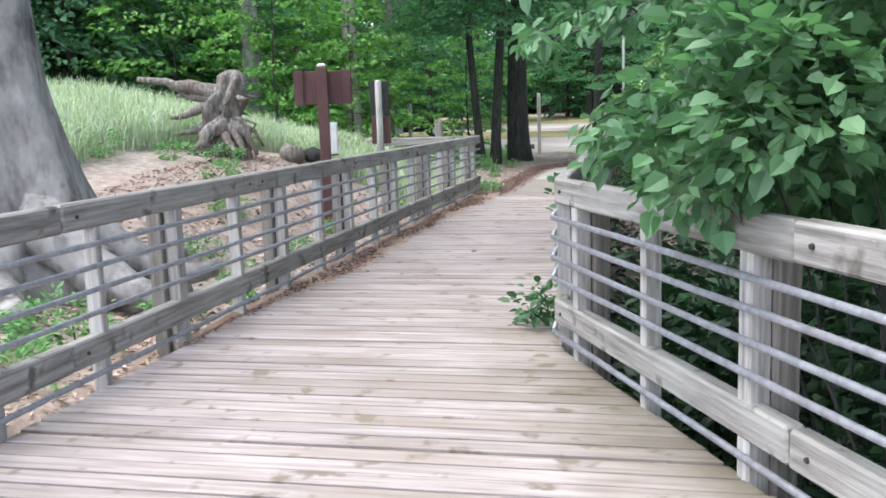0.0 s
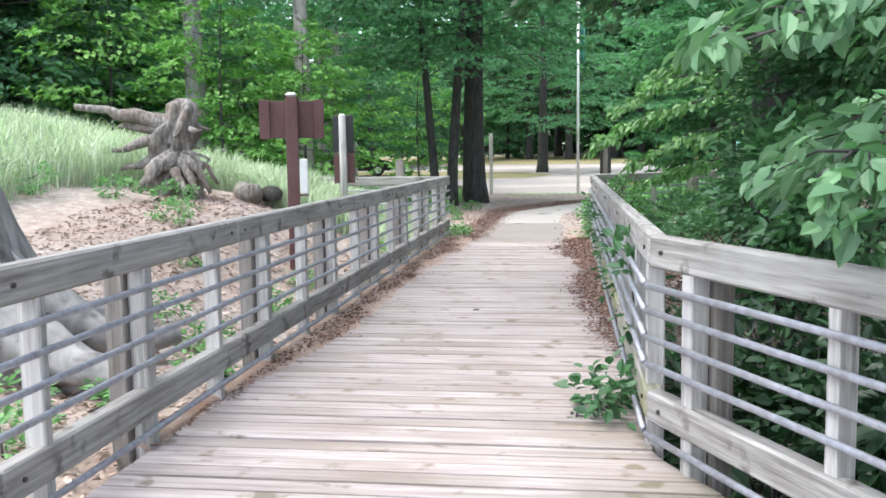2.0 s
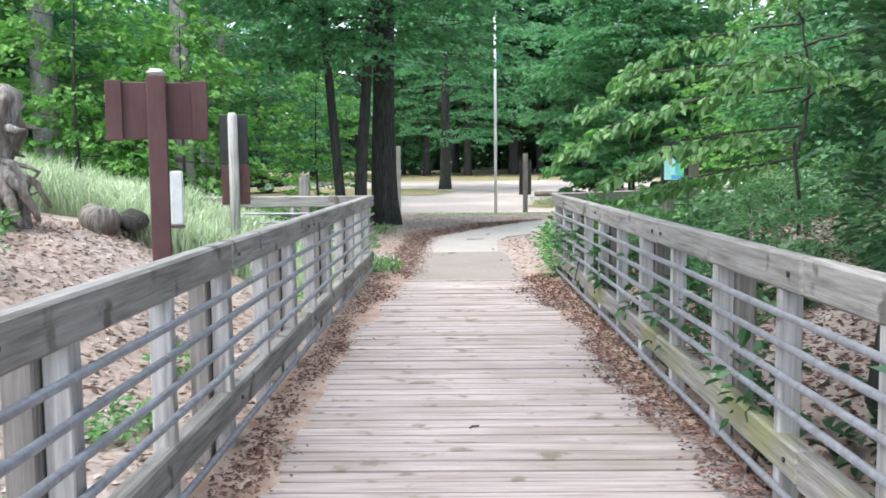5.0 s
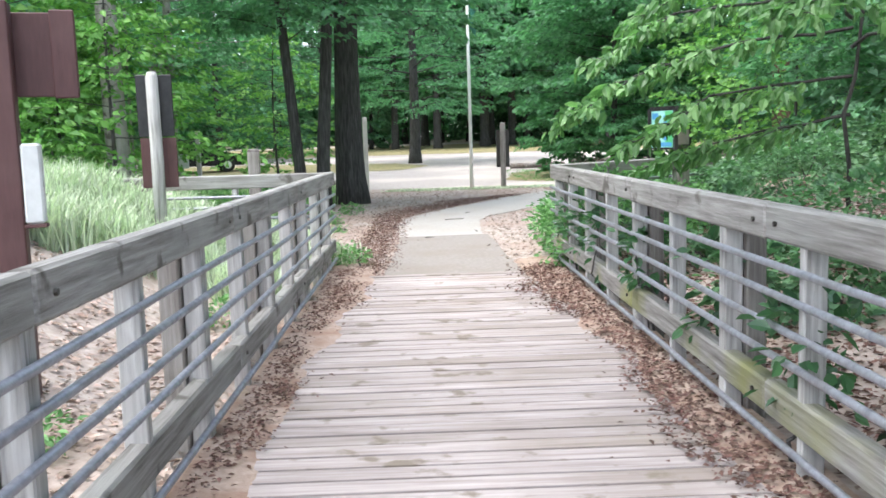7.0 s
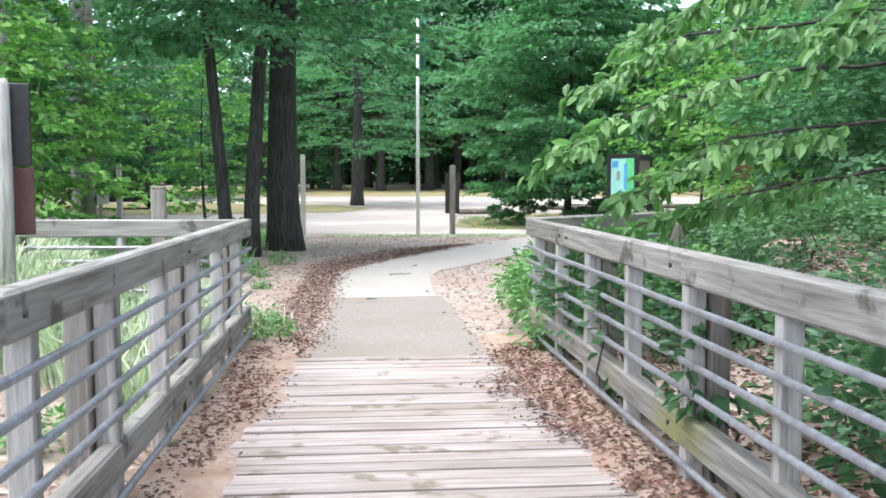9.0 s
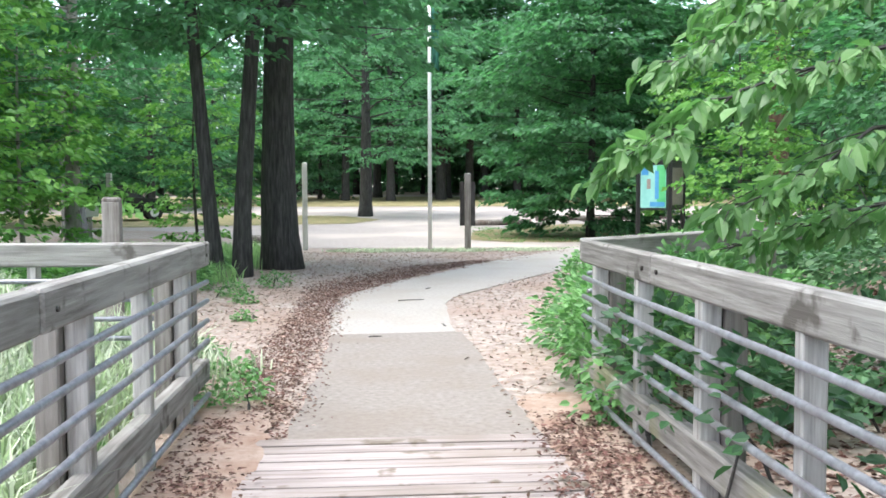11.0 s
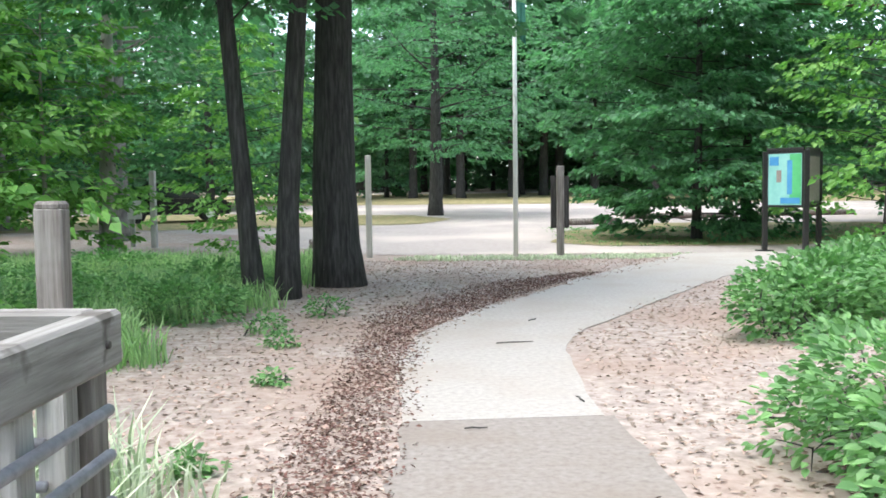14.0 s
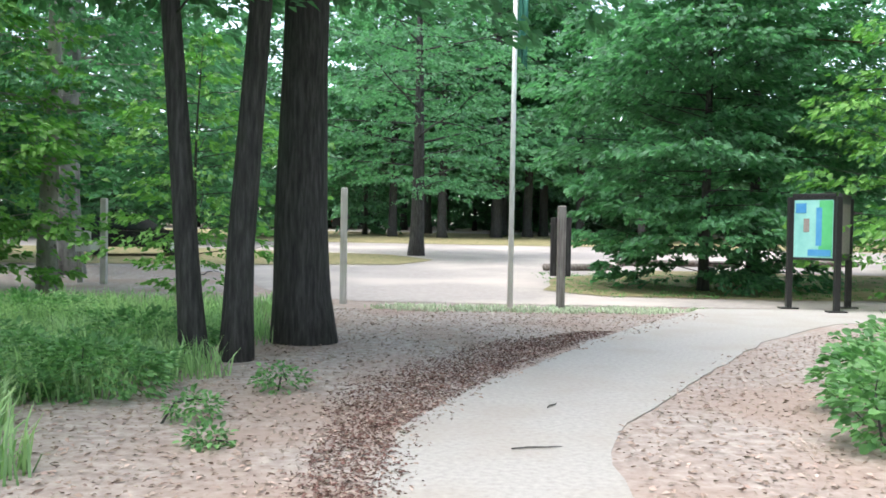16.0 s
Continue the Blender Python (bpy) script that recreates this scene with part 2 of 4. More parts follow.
rubber = material("tyre_rubber", [(0.015, 0.015, 0.015), (0.03, 0.03, 0.03)], (20, 20, 20), 3, 0.9, 0.1)
red_lamp = material("red_lamp_plastic", [(0.35, 0.02, 0.02), (0.45, 0.03, 0.03)], (20, 20, 20), 2, 0.3, 0)


# ---- builders ----
def thing(name, at=(0, 0, 0), rz=0.0, label="", category="", group="", kind=""):
    ob = new(name)
    ob.matrix_basis = pose(*at, 0, 0, rz)
    ob.empty_display_size = 0.2
    return tagged(ob, label, category, group, kind)


def finish(bm, name, mat, smooth=False):
    me = bpy.data.meshes.new(name)
    bm.to_mesh(me)
    bm.free()
    me.materials.append(mat)
    if smooth:
        me.polygons.foreach_set("use_smooth", [True] * len(me.polygons))
    return me


def part(name, bm, mat, parent, label="", smooth=False):
    me = bm if isinstance(bm, bpy.types.Mesh) else finish(bm, name, mat, smooth)
    ob = new(name, me)
    ob.parent = parent
    return tagged(ob, label)


def box(bm, x0, x1, y0, y1, z0, z1, bevel=0.006, jitter=0.0):
    r = bmesh.ops.create_cube(bm, size=1.0)
    vs = r["verts"]
    for v in vs:
        v.co = Vector(((x0 + x1) / 2 + v.co.x * (x1 - x0), (y0 + y1) / 2 + v.co.y * (y1 - y0), (z0 + z1) / 2 + v.co.z * (z1 - z0)))
        if jitter:
            v.co += Vector([random.uniform(-jitter, jitter) for _ in range(3)])
    if bevel:
        es = list({e for v in vs for e in v.link_edges})
        bmesh.ops.bevel(bm, geom=es, offset=bevel, segments=1, affect="EDGES")
    return bm


def beam(*a, **k):
    return box(bmesh.new(), *a, **k)


def tube(bm, pts, radii, segs=8, wob=0.0, freq=3.0, cap=True):
    """A tapered, slightly knotty tube along pts."""
    rings = []
    pts = [Vector(p) for p in pts]
    for i, (p, r) in enumerate(zip(pts, radii)):
        d = (pts[min(i + 1, len(pts) - 1)] - pts[max(i - 1, 0)]).normalized()
        a = d.cross(Vector((0, 0, 1)) if abs(d.z) < 0.9 else Vector((1, 0, 0))).normalized()
        b = d.cross(a)
        ring = []
        for k in range(segs):
            t = 2 * math.pi * k / segs
            n = a * math.cos(t) + b * math.sin(t)
            rr = r * (1 + wob * noise.noise((p + n * r) * freq))
            ring.append(bm.verts.new(p + n * rr))
        rings.append(ring)
    for r0, r1 in zip(rings, rings[1:]):
        for k in range(segs):
            bm.faces.new((r0[k], r0[(k + 1) % segs], r1[(k + 1) % segs], r1[k]))
    if cap:
        bm.faces.new(rings[-1])
        bm.faces.new(rings[0][::-1])
    return bm


def bent(p0, p1, n, sway, rng):
    p0, p1 = np.array(p0, float), np.array(p1, float)
    out = []
    for i in range(n):
        t = i / (n - 1)
        out.append(tuple(p0 + (p1 - p0) * t + rng.normal(0, sway, 3) * math.sin(math.pi * t)))
    return out


def leaves(name, P, D, Nrm, length, width, mat, broad=False):
    """One mesh of folded leaves at P, pointing along D, with normals near Nrm."""
    n = len(P)
    D = D / np.linalg.norm(D, axis=1, keepdims=True)
    S = np.cross(D, Nrm)
    S /= np.linalg.norm(S, axis=1, keepdims=True) + 1e-9
    U = np.cross(S, D)
    L = np.broadcast_to(np.asarray(length, float), (n,))[:, None]
    W = np.broadcast_to(np.asarray(width, float), (n,))[:, None]
    if broad:
        cols = [P, P + D * L * 0.3 + S * W * 0.46 + U * W * 0.12, P + D * L * 0.68 + S * W * 0.38 + U * W * 0.06, P + D * L - U * L * 0.12, P + D * L * 0.68 - S * W * 0.38 + U * W * 0.06, P + D * L * 0.3 - S * W * 0.46 + U * W * 0.12]
        fs = ((0, 1, 2, 3), (0, 3, 4, 5))
    else:
        cols = [P, P + D * L * 0.45 + S * W * 0.5 + U * W * 0.14, P + D * L - U * L * 0.1, P + D * L * 0.45 - S * W * 0.5 + U * W * 0.14]
        fs = ((0, 1, 2), (0, 2, 3))
    k = len(cols)
    V = np.stack(cols, 1).reshape(-1, 3)
    base = np.arange(n)[:, None] * k
    F = np.concatenate([base + np.array(f)[None] for f in fs], 0)
    me = bpy.data.meshes.new(name)
    me.from_pydata(V.tolist(), [], F.tolist())
    me.materials.append(mat)
    return me


def around(rng, n, flat=1.0):
    a = rng.uniform(0, 2 * math.pi, n)
    return np.stack([np.cos(a), np.sin(a), rng.normal(-0.15, 0.3, n) * flat], 1)


def upish(rng, n, tilt=0.45):
    v = rng.normal(0, tilt, (n, 3))
    v[:, 2] = 1
    return v


def smooth(a, b, v):
    t = np.clip((v - a) / (b - a), 0, 1)
    return t * t * (3 - 2 * t)


WING_X, WING_Y, WING_SLOPE = -0.15, 6.7, 0.46


def deck_edge(y):
    return WING_X + max(0.0, WING_Y - y) * WING_SLOPE


def ground_z(x, y):
    """Height of the ground: bank and dune beside one railing, a hollow and a rise beside the other."""
    x, y = np.asarray(x, float), np.asarray(y, float)
    left = -2.9 - x
    z = -0.05 + 0.046 * smooth(17, 17.8, y) * (1 - smooth(33, 35, y)) + 0.70 * smooth(0.2, 2.4, left) * smooth(8, 12.5, y) * (1 - smooth(17.5, 22, y))
    z = z + 0.30 * smooth(0.5, 3, left) * (1 - smooth(8, 12.5, y))
    z = z + 1.15 * np.exp(-((x + 10.0) / 3.4) ** 2 - ((y - 15.5) / 5.0) ** 2)
    edge = WING_X + np.maximum(0, WING_Y - y) * WING_SLOPE
    right = x - edge
    z = z - 1.9 * smooth(-0.05, 0.7, right) * (1 - smooth(9.0, 11.3, y))
    z = z + 0.75 * smooth(0.9, 4.5, right) * smooth(9, 12.5, y) * (1 - smooth(20, 27, y))
    under = (x > -2.62) & (x < edge + 0.1) & (y < 17.0)
    z = np.where(under, np.minimum(z, -0.22), z)
    z = z + np.minimum(2.2, 0.026 * np.maximum(0, y - 42))
    rough = -0.005 * (1 + np.sin(1.7 * x + 0.6 * y) * np.cos(1.3 * y - 0.4 * x)) * smooth(17.5, 19, y) * (1 - smooth(30, 36, y))
    return z + rough * (np.abs(x + 1.3) > 1.0)


def gz(x, y):
    return float(ground_z(x, y))


# ---- ground, road, path ----
def stretch(lo, hi, step, far):
    core = list(np.arange(lo, hi + 1e-6, step))
    out, d = [], step
    v = hi
    while v < far:
        d *= 1.35
        v += d
        out.append(v)
    pre, d, v = [], step, lo
    while v > -far:
        d *= 1.35
        v -= d
        pre.append(v)
    return np.array(pre[::-1] + core + out)


def sheet(name, xs, ys, zfun, mat, label, category=""):
    X, Y = np.meshgrid(xs, ys)
    Z = zfun(X, Y)
    V = np.stack([X, Y, Z], -1).reshape(-1, 3)
    nx, ny = len(xs), len(ys)
    F = [(j * nx + i, j * nx + i + 1, (j + 1) * nx + i + 1, (j + 1) * nx + i) for j in range(ny - 1) for i in range(nx - 1)]
    me = bpy.data.meshes.new(name)
    me.from_pydata(V.tolist(), [], F)
    me.materials.append(mat)
    me.polygons.foreach_set("use_smooth", [True] * len(F))
    return tagged(new(name, me), label, category, kind="structure")


sheet("ground", stretch(-12, 8, 0.2, 700), stretch(-3, 60, 0.25, 900), ground_z, soil, "sandy ground strewn with brown leaf litter", "ground")


def ribbon(name, left, right, z, mat, label, thick=0.06, sub=8, parent=None, edge_noise=0.07):
    """A slab between two edge lines, with slightly uneven edges."""
    def resample(pts):
        pts = np.array(pts, float)
        d = np.concatenate([[0], np.cumsum(np.linalg.norm(np.diff(pts, axis=0), axis=1))])
        t = np.linspace(0, d[-1], sub * (len(pts) - 1) + 1)
        return np.stack([np.interp(t, d, pts[:, 0]), np.interp(t, d, pts[:, 1])], 1)
    A, B = resample(left), resample(right)
    for arr, s in ((A, 3.1), (B, 7.7)):
        k = np.array([1, 2, 3, 2, 1]) / 9
        for c in (0, 1):
            inner = np.convolve(np.pad(arr[:, c], 2, mode="edge"), k, "valid")
            arr[1:-1, c] = inner[1:-1]
        arr[:, 0] += edge_noise * np.array([noise.noise(Vector((p[1] * 2.3, s, 0))) for p in arr])
    bm = bmesh.new()
    rows = []
    m = 6
    for a, b in zip(A, B):
        row = []
        for i in range(m + 1):
            p = a + (b - a) * i / m
            row.append(bm.verts.new((p[0], p[1], z + max(0.0, gz(p[0], p[1]) + 0.05 if p[1] > 40 else 0.0))))
        rows.append(row)
    for r0, r1 in zip(rows, rows[1:]):
        for i in range(m):
            bm.faces.new((r0[i], r0[i + 1], r1[i + 1], r1[i]))
    g = bmesh.ops.extrude_face_region(bm, geom=bm.faces[:])
    for v in g["geom"]:
        if isinstance(v, bmesh.types.BMVert):
            v.co.z -= thick
    bmesh.ops.recalc_face_normals(bm, faces=bm.faces[:])
    me = finish(bm, name, mat)
    ob = new(name, me)
    if parent:
        ob.parent = parent
        return ob
    return tagged(ob, label, "path", kind="structure")


ribbon("path_near_slab", [(-2.0, 17.15), (-1.95, 18.5), (-1.93, 20.9)], [(-0.55, 17.15), (-0.62, 18.5), (-0.66, 21.0)], 0.0, concrete_dark, "worn grey concrete apron at the end of the boardwalk")
ribbon("path", [(-1.93, 20.9), (-2.06, 22.4), (-1.98, 24.0), (-1.5, 25.5), (-0.6, 27.2), (0.3, 29.2), (1.5, 31.4), (2.6, 33.0), (3.4, 34.6)],
       [(-0.72, 21.0), (-0.73, 22.4), (-0.56, 23.8), (0.12, 25.2), (1.3, 27.2), (2.7, 29.6), (4.6, 31.9), (7.5, 33.6), (12.0, 34.6)], 0.002, concrete, "pale concrete footpath curving towards the car park")


def flat_patch(name, outline, z, mat, label, category="road"):
    """A ground-hugging patch cut from a fine grid by a closed smooth outline."""
    pts = np.array(outline, float)
    x0, x1, y0, y1 = pts[:, 0].min(), pts[:, 0].max(), pts[:, 1].min(), pts[:, 1].max()
    n = 60
    bm = bmesh.new()
    ys = np.linspace(y0, y1, n)
    rows = []
    for y in ys:
        xsx = []
        for (ax, ay), (bx, by) in zip(pts, np.roll(pts, -1, 0)):
            if (ay <= y < by) or (by <= y < ay):
                xsx.append(ax + (bx - ax) * (y - ay) / (by - ay))
        if len(xsx) < 2:
            continue
        a, b = min(xsx), max(xsx)
        a += 0.25 * noise.noise(Vector((y * 0.5, 1.3, 0)))
        b += 0.25 * noise.noise(Vector((y * 0.5, 4.3, 0)))
        rows.append([bm.verts.new((a + (b - a) * i / 24, y, gz(a + (b - a) * i / 24, y) + z)) for i in range(25)])
    for r0, r1 in zip(rows, rows[1:]):
        for i in range(24):
            bm.faces.new((r0[i], r0[i + 1], r1[i + 1], r1[i]))
    return tagged(new(name, finish(bm, name, mat, True)), label, category, kind="structure")


flat_patch("road", [(-7, 44), (-4.5, 36.0), (-2, 35.3), (3.4, 34.9), (14, 34.6), (45, 36), (70, 60), (60, 92), (-40, 92), (-45, 64), (-20, 51)], 0.012, asphalt, "worn sandy asphalt of the car park")
flat_patch("verge_tree_island", [(1.2, 39.5), (2.2, 37.8), (6, 37.3), (12, 38), (18, 41), (14, 47), (6, 48), (2.0, 44)], 0.03, turf, "patchy grass island with tree litter", "grass")
flat_patch("verge_car_park", [(-24, 46), (-8, 47.5), (-2.5, 49), (-1.2, 52), (-3, 55), (-12, 58), (-24, 57)], 0.03, turf, "grass island in the car park", "grass")
flat_patch("verge_far", [(-40, 68), (0, 66), (40, 63), (60, 74), (50, 86), (-40, 86)], 0.03, turf, "far grass verge under the trees", "grass")


# ---- railings ----
def railing(name, at, rz, length, big_first, first, out, label, spacing=0.91, extra=None):
    """A railing along local +y; inner face at local x = 0, posts standing outwards (out = +1 or -1)."""
    ob = thing(name, at, rz, label, "railing", "railings of the boardwalk")
    y, k = 0.0, 0
    rng = random.Random(name + str(at))
    while y < length - 0.05:
        e = min(length, y + 2.45)
        if length - e < 0.6:
            e = length
        for nm, z0, z1 in (("top_rail", 0.90, 1.05), ("bottom_rail", 0.16, 0.31)):
            d = rng.uniform(-0.004, 0.004)
            xs = sorted((d, d + out * 0.085))
            rail = part(nm, beam(xs[0], xs[1], y + 0.004, e - 0.004, z0 + d, z1 + d, bevel=0.012, jitter=0.003), wood_moss if nm == "bottom_rail" and "vine" in label else wood_y, ob)
            for by in ((y + 0.12,) if nm == "bottom_rail" else (y + 0.12, e - 0.12)[: 1 + k % 2]):
                bm = bmesh.new()
                bmesh.ops.create_cone(bm, cap_ends=True, segments=10, radius1=0.012, radius2=0.010, depth=0.012, matrix=pose(d - out * 0.004, by, (z0 + z1) / 2, 0, 90, 0))
                part("bolt", bm, bolt_mat, rail)
        y = e
        k += 1
    if extra is not None:
        xs = sorted((out * 0.012, out * 0.10))
        part("picket", beam(xs[0], xs[1], extra - 0.035, extra + 0.035, -0.25, 0.93, bevel=0.006, jitter=0.003), wood_z, ob)
    y, k = first, 0
    while y < length + 0.02:
        big = (k % 2 == 0) == big_first
        w = 0.045
        xs = sorted((out * 0.012, out * 0.10))
        part("picket", beam(xs[0], xs[1], y - w * (0.95 if big else 0.68), y + w * (0.95 if big else 0.68), -0.25, 0.93, bevel=0.006, jitter=0.003), wood_z, ob)
        if big:
            # posts behind the pickets: their shade is put into the darker wood colour
            xs = sorted((out * 0.104, out * 0.20))
            part("post", beam(xs[0], xs[1], y - 0.085, y + 0.085, -0.9, 0.935, bevel=0.008, jitter=0.003), wood_post, ob)
        y += spacing
        k += 1
    lead = 0.01 if "vines" in label or "widens" in label else 0.13
    for z in (0.81, 0.69, 0.565, 0.44, 0.10):
        bm = bmesh.new()
        n = max(2, int(length / 0.9))
        tube(bm, [(-out * 0.008, lead + (length - lead - 0.13) * i / n, z + rng.uniform(-0.004, 0.004)) for i in range(n + 1)], [0.0165] * (n + 1), 8)
        part("pipe", bm, steel, ob, smooth=True)
    return ob


WEATHERED = "weathered grey timber railing with steel pipes"
railing("railing", (-2.55, -2.0, 0), 0, 20.05, False, 0.39, -1, WEATHERED + " along the sandy bank")
railing("railing", (-0.15, 6.75, 0), 0, 11.3, False, 0.87, 1, WEATHERED + ", vines growing through", 0.92, 0.12)
railing("railing", (-0.15, 6.7, 0), 180 + math.degrees(math.atan(WING_SLOPE)), 9.5, True, 0.32, -1, WEATHERED + " where the deck widens")
railing("railing", (-2.64, 18.05, 0), 88, 4.6, True, 0.12, 1, WEATHERED + " turning off beside the grass")
railing("railing", (-0.15, 18.13, 0), -50, 3.2, True, 0.55, 1, WEATHERED + " turning off into the shrubs")

# ---- signs, posts, pole ----
def back_sign():
    x, y = -3.68, 12.65
    ob = thing("trail_sign", (x, y, gz(x, y)), 16, "brown wooden trail sign seen from the back, on a square post", "sign")
    top = 2.16 - gz(x, y)
    bm = beam(-0.07, 0.07, -0.065, 0.065, -0.3, top - 0.05, bevel=0.008)
    part("post", bm, brown_paint, ob)
    bm = beam(-0.068, 0.068, -0.063, 0.063, top - 0.048, top, bevel=0.03)
    part("post_cap", bm, pole_paint, ob, "weathered pale post top")
    part("board", beam(-0.37, 0.37, 0.068, 0.10, top - 0.52, top - 0.09, bevel=0.006), brown_paint, ob)
    for cx in (-0.31, 0.31):
        part("batten", beam(cx - 0.06, cx + 0.06, 0.03, 0.066, top - 0.53, top - 0.08, bevel=0.006), brown_paint, ob)
    part("leaflet_box", beam(0.075, 0.17, -0.07, 0.03, top - 1.17, top - 0.76, bevel=0.012), white_paint, ob, "white plastic leaflet holder")
    part("bracket", beam(0.07, 0.175, -0.075, 0.035, top - 1.19, top - 1.172, bevel=0.002), brown_paint, ob)


back_sign()


def board_post():
    x, y = -4.15, 16.9
    g = gz(x, y)
    ob = thing("notice_post", (x, y, g), 12, "pale round post with a dark and brown notice board fixed behind", "sign")
    h = 2.10 - g
    bm = bmesh.new()
    tube(bm, [(0, 0, -0.2), (0.005, 0, h * 0.5), (0, 0, h - 0.05), (0, 0, h)], [0.062, 0.06, 0.058, 0.04], 12, 0.05)
    part("post", bm, wood_z, ob, "weathered pale post", True)
    part("upper_board", beam(-0.16, 0.18, 0.08, 0.11, h - 0.62, h - 0.02), black_paint, ob, "dark upper board")
    part("lower_board", beam(-0.15, 0.19, 0.085, 0.115, h - 1.12, h - 0.63), brown_paint, ob, "red-brown lower board")


board_post()


def square_post(x, y, h, w, label, cat="post", mat=None):
    g = gz(x, y)
    ob = thing("post", (x, y, g), random.uniform(-8, 8), label, cat)
    bm = beam(-w, w, -w, w, -0.3, h, bevel=0.012, jitter=0.004)
    part("shaft", bm, mat or wood_z, ob)
    part("top", beam(-w * 0.99, w * 0.99, -w * 0.99, w * 0.99, h - 0.02, h + w * 0.5, bevel=w * 0.24), mat or wood_z, ob)
    return ob


square_post(-3.95, 20.9, 1.25, 0.08, "stout weathered grey timber post in the grass", mat=wood_post)
square_post(-3.25, 35.0, 2.15, 0.065, "slim pale wooden post at the car park edge", mat=pale_wood)
square_post(-9.3, 39.6, 2.0, 0.07, "pale wooden post at the wood's edge", mat=pale_wood)

sp = square_post(0.76, 34.4, 1.85, 0.075, "dark timber post with a dark board behind", "sign", wood_post)
part("board", beam(-0.19, 0.19, 0.085, 0.12, 0.6, 1.68), bark_dark, sp, "dark brown board")

small = thing("small_sign", (-10.0, 40.0, gz(-10, 40)), 8, "small white sign on a low wooden post", "sign")
part("post", beam(-0.06, 0.06, -0.06, 0.06, -0.2, 1.05), wood_z, small)
part("plate", beam(-0.1, 0.26, -0.1, -0.07, 0.75, 1.25), white_paint, small, "white plate")

pole = thing("flagpole", (-0.18, 34.2, gz(-0.18, 34.2)), 0, "slender pale aluminium flagpole with a limp green flag", "flagpole")
bm = bmesh.new()
tube(bm, [(0, 0, -0.1), (0, 0, 3.1), (0, 0, 6.4)], [0.052, 0.046, 0.038], 12)
part("shaft", bm, pole_paint, pole, smooth=True)
bm = bmesh.new()
bmesh.ops.create_uvsphere(bm, u_segments=10, v_segments=8, radius=0.08, matrix=pose(0, 0, 6.45))
part("finial", bm, pole_paint, pole, smooth=True)
bm = bmesh.new()
cols = []
for i in range(9):
    u = i / 8
    cols.append([bm.verts.new((0.06 + 0.16 * u + 0.02 * math.sin(9 * u), 0.05 * math.sin(14 * u + v * 2), 5.9 - 1.35 * v - 0.25 * u)) for v in (0, 0.25, 0.5, 0.75, 1)])
for a, b in zip(cols, cols[1:]):
    for j in range(4):
        bm.faces.new((a[j], b[j], b[j + 1], a[j + 1]))
fl = part("flag", bm, flag_mat, pole, "limp green flag", True)
fl.modifiers.new("thick", "SOLIDIFY").thickness = 0.006


def kiosk():
    A, B, C = Vector((5.15, 34.85)), Vector((5.72, 34.1)), Vector((6.4, 35.1))
    ob = thing("map_kiosk", (A.x, A.y, 0), 0, "three-sided black metal kiosk with a teal park map", "kiosk")
    for p in (A, B, C):
        q = p - A
        part("leg", beam(q.x - 0.05, q.x + 0.05, q.y - 0.05, q.y + 0.05, 0, 2.1, bevel=0.006), black_paint, ob)
        part("foot_plate", beam(q.x - 0.17, q.x + 0.17, q.y - 0.1, q.y + 0.1, 0.0, 0.03, bevel=0.004), black_paint, ob)
    for p, q in ((A, B), (B, C), (C, A)):
        d = q - p
        n = d.length
        f = thing("panel", (p.x - A.x, p.y - A.y, 0), math.degrees(math.atan2(d.y, d.x)))
        f.parent = ob
        pan = part("frame", beam(0.05, n - 0.05, -0.02, 0.02, 0.93, 2.1, bevel=0.004), black_paint, ob)
        pan.matrix_basis = f.matrix_basis.copy()
        rail = part("crossbar", beam(0.05, n - 0.05, -0.03, 0.03, 2.101, 2.16, bevel=0.004), black_paint, ob)
        rail.matrix_basis = f.matrix_basis.copy()
        if p == A:
            for nm, a, b, c, e, m, off in (("map_sheet", 0.09, n - 0.09, 0.98, 2.04, map_teal, 0.024), ("map_land", n * 0.62, n - 0.1, 1.0, 2.03, map_green, 0.028), ("map_lake", n * 0.56, n * 0.68, 1.2, 1.9, map_blue, 0.031),
                                           ("map_key", n * 0.3, n * 0.42, 1.45, 1.7, concrete_dark, 0.031), ("map_photo", 0.12, n * 0.35, 1.8, 1.98, map_blue, 0.031), ("map_caption", n * 0.4, n - 0.12, 1.01, 1.13, map_blue, 0.033)):
                s = part(nm, beam(a, b, -off, -off + 0.003, c, e, bevel=0), m, pan)
        else:
            part("notice", beam(0.12, n - 0.12, -0.026, -0.021, 1.05, 1.98, bevel=0), concrete_dark, pan)
        bpy.data.objects.remove(f)


kiosk()


def timber(x, y, l, rz):
    ob = thing("parking_timber", (x, y, gz(x, y) + 0.03), rz, "low weathered timber kerb log at the car park", "kerb log", "kerb logs of the car park")
    bm = bmesh.new()
    tube(bm, [(-l / 2, 0, 0.1), (0, 0, 0.105), (l / 2, 0, 0.1)], [0.11, 0.115, 0.105], 8, 0.1)
    part("log", bm, dead_wood, ob, smooth=True)


for a in ((7.5, 50.5, 4.5, 6), (12.5, 51.5, 4.5, 8), (3.4, 47.5, 2.6, 20), (-4.4, 38.2, 1.2, 3)):
    timber(*a)


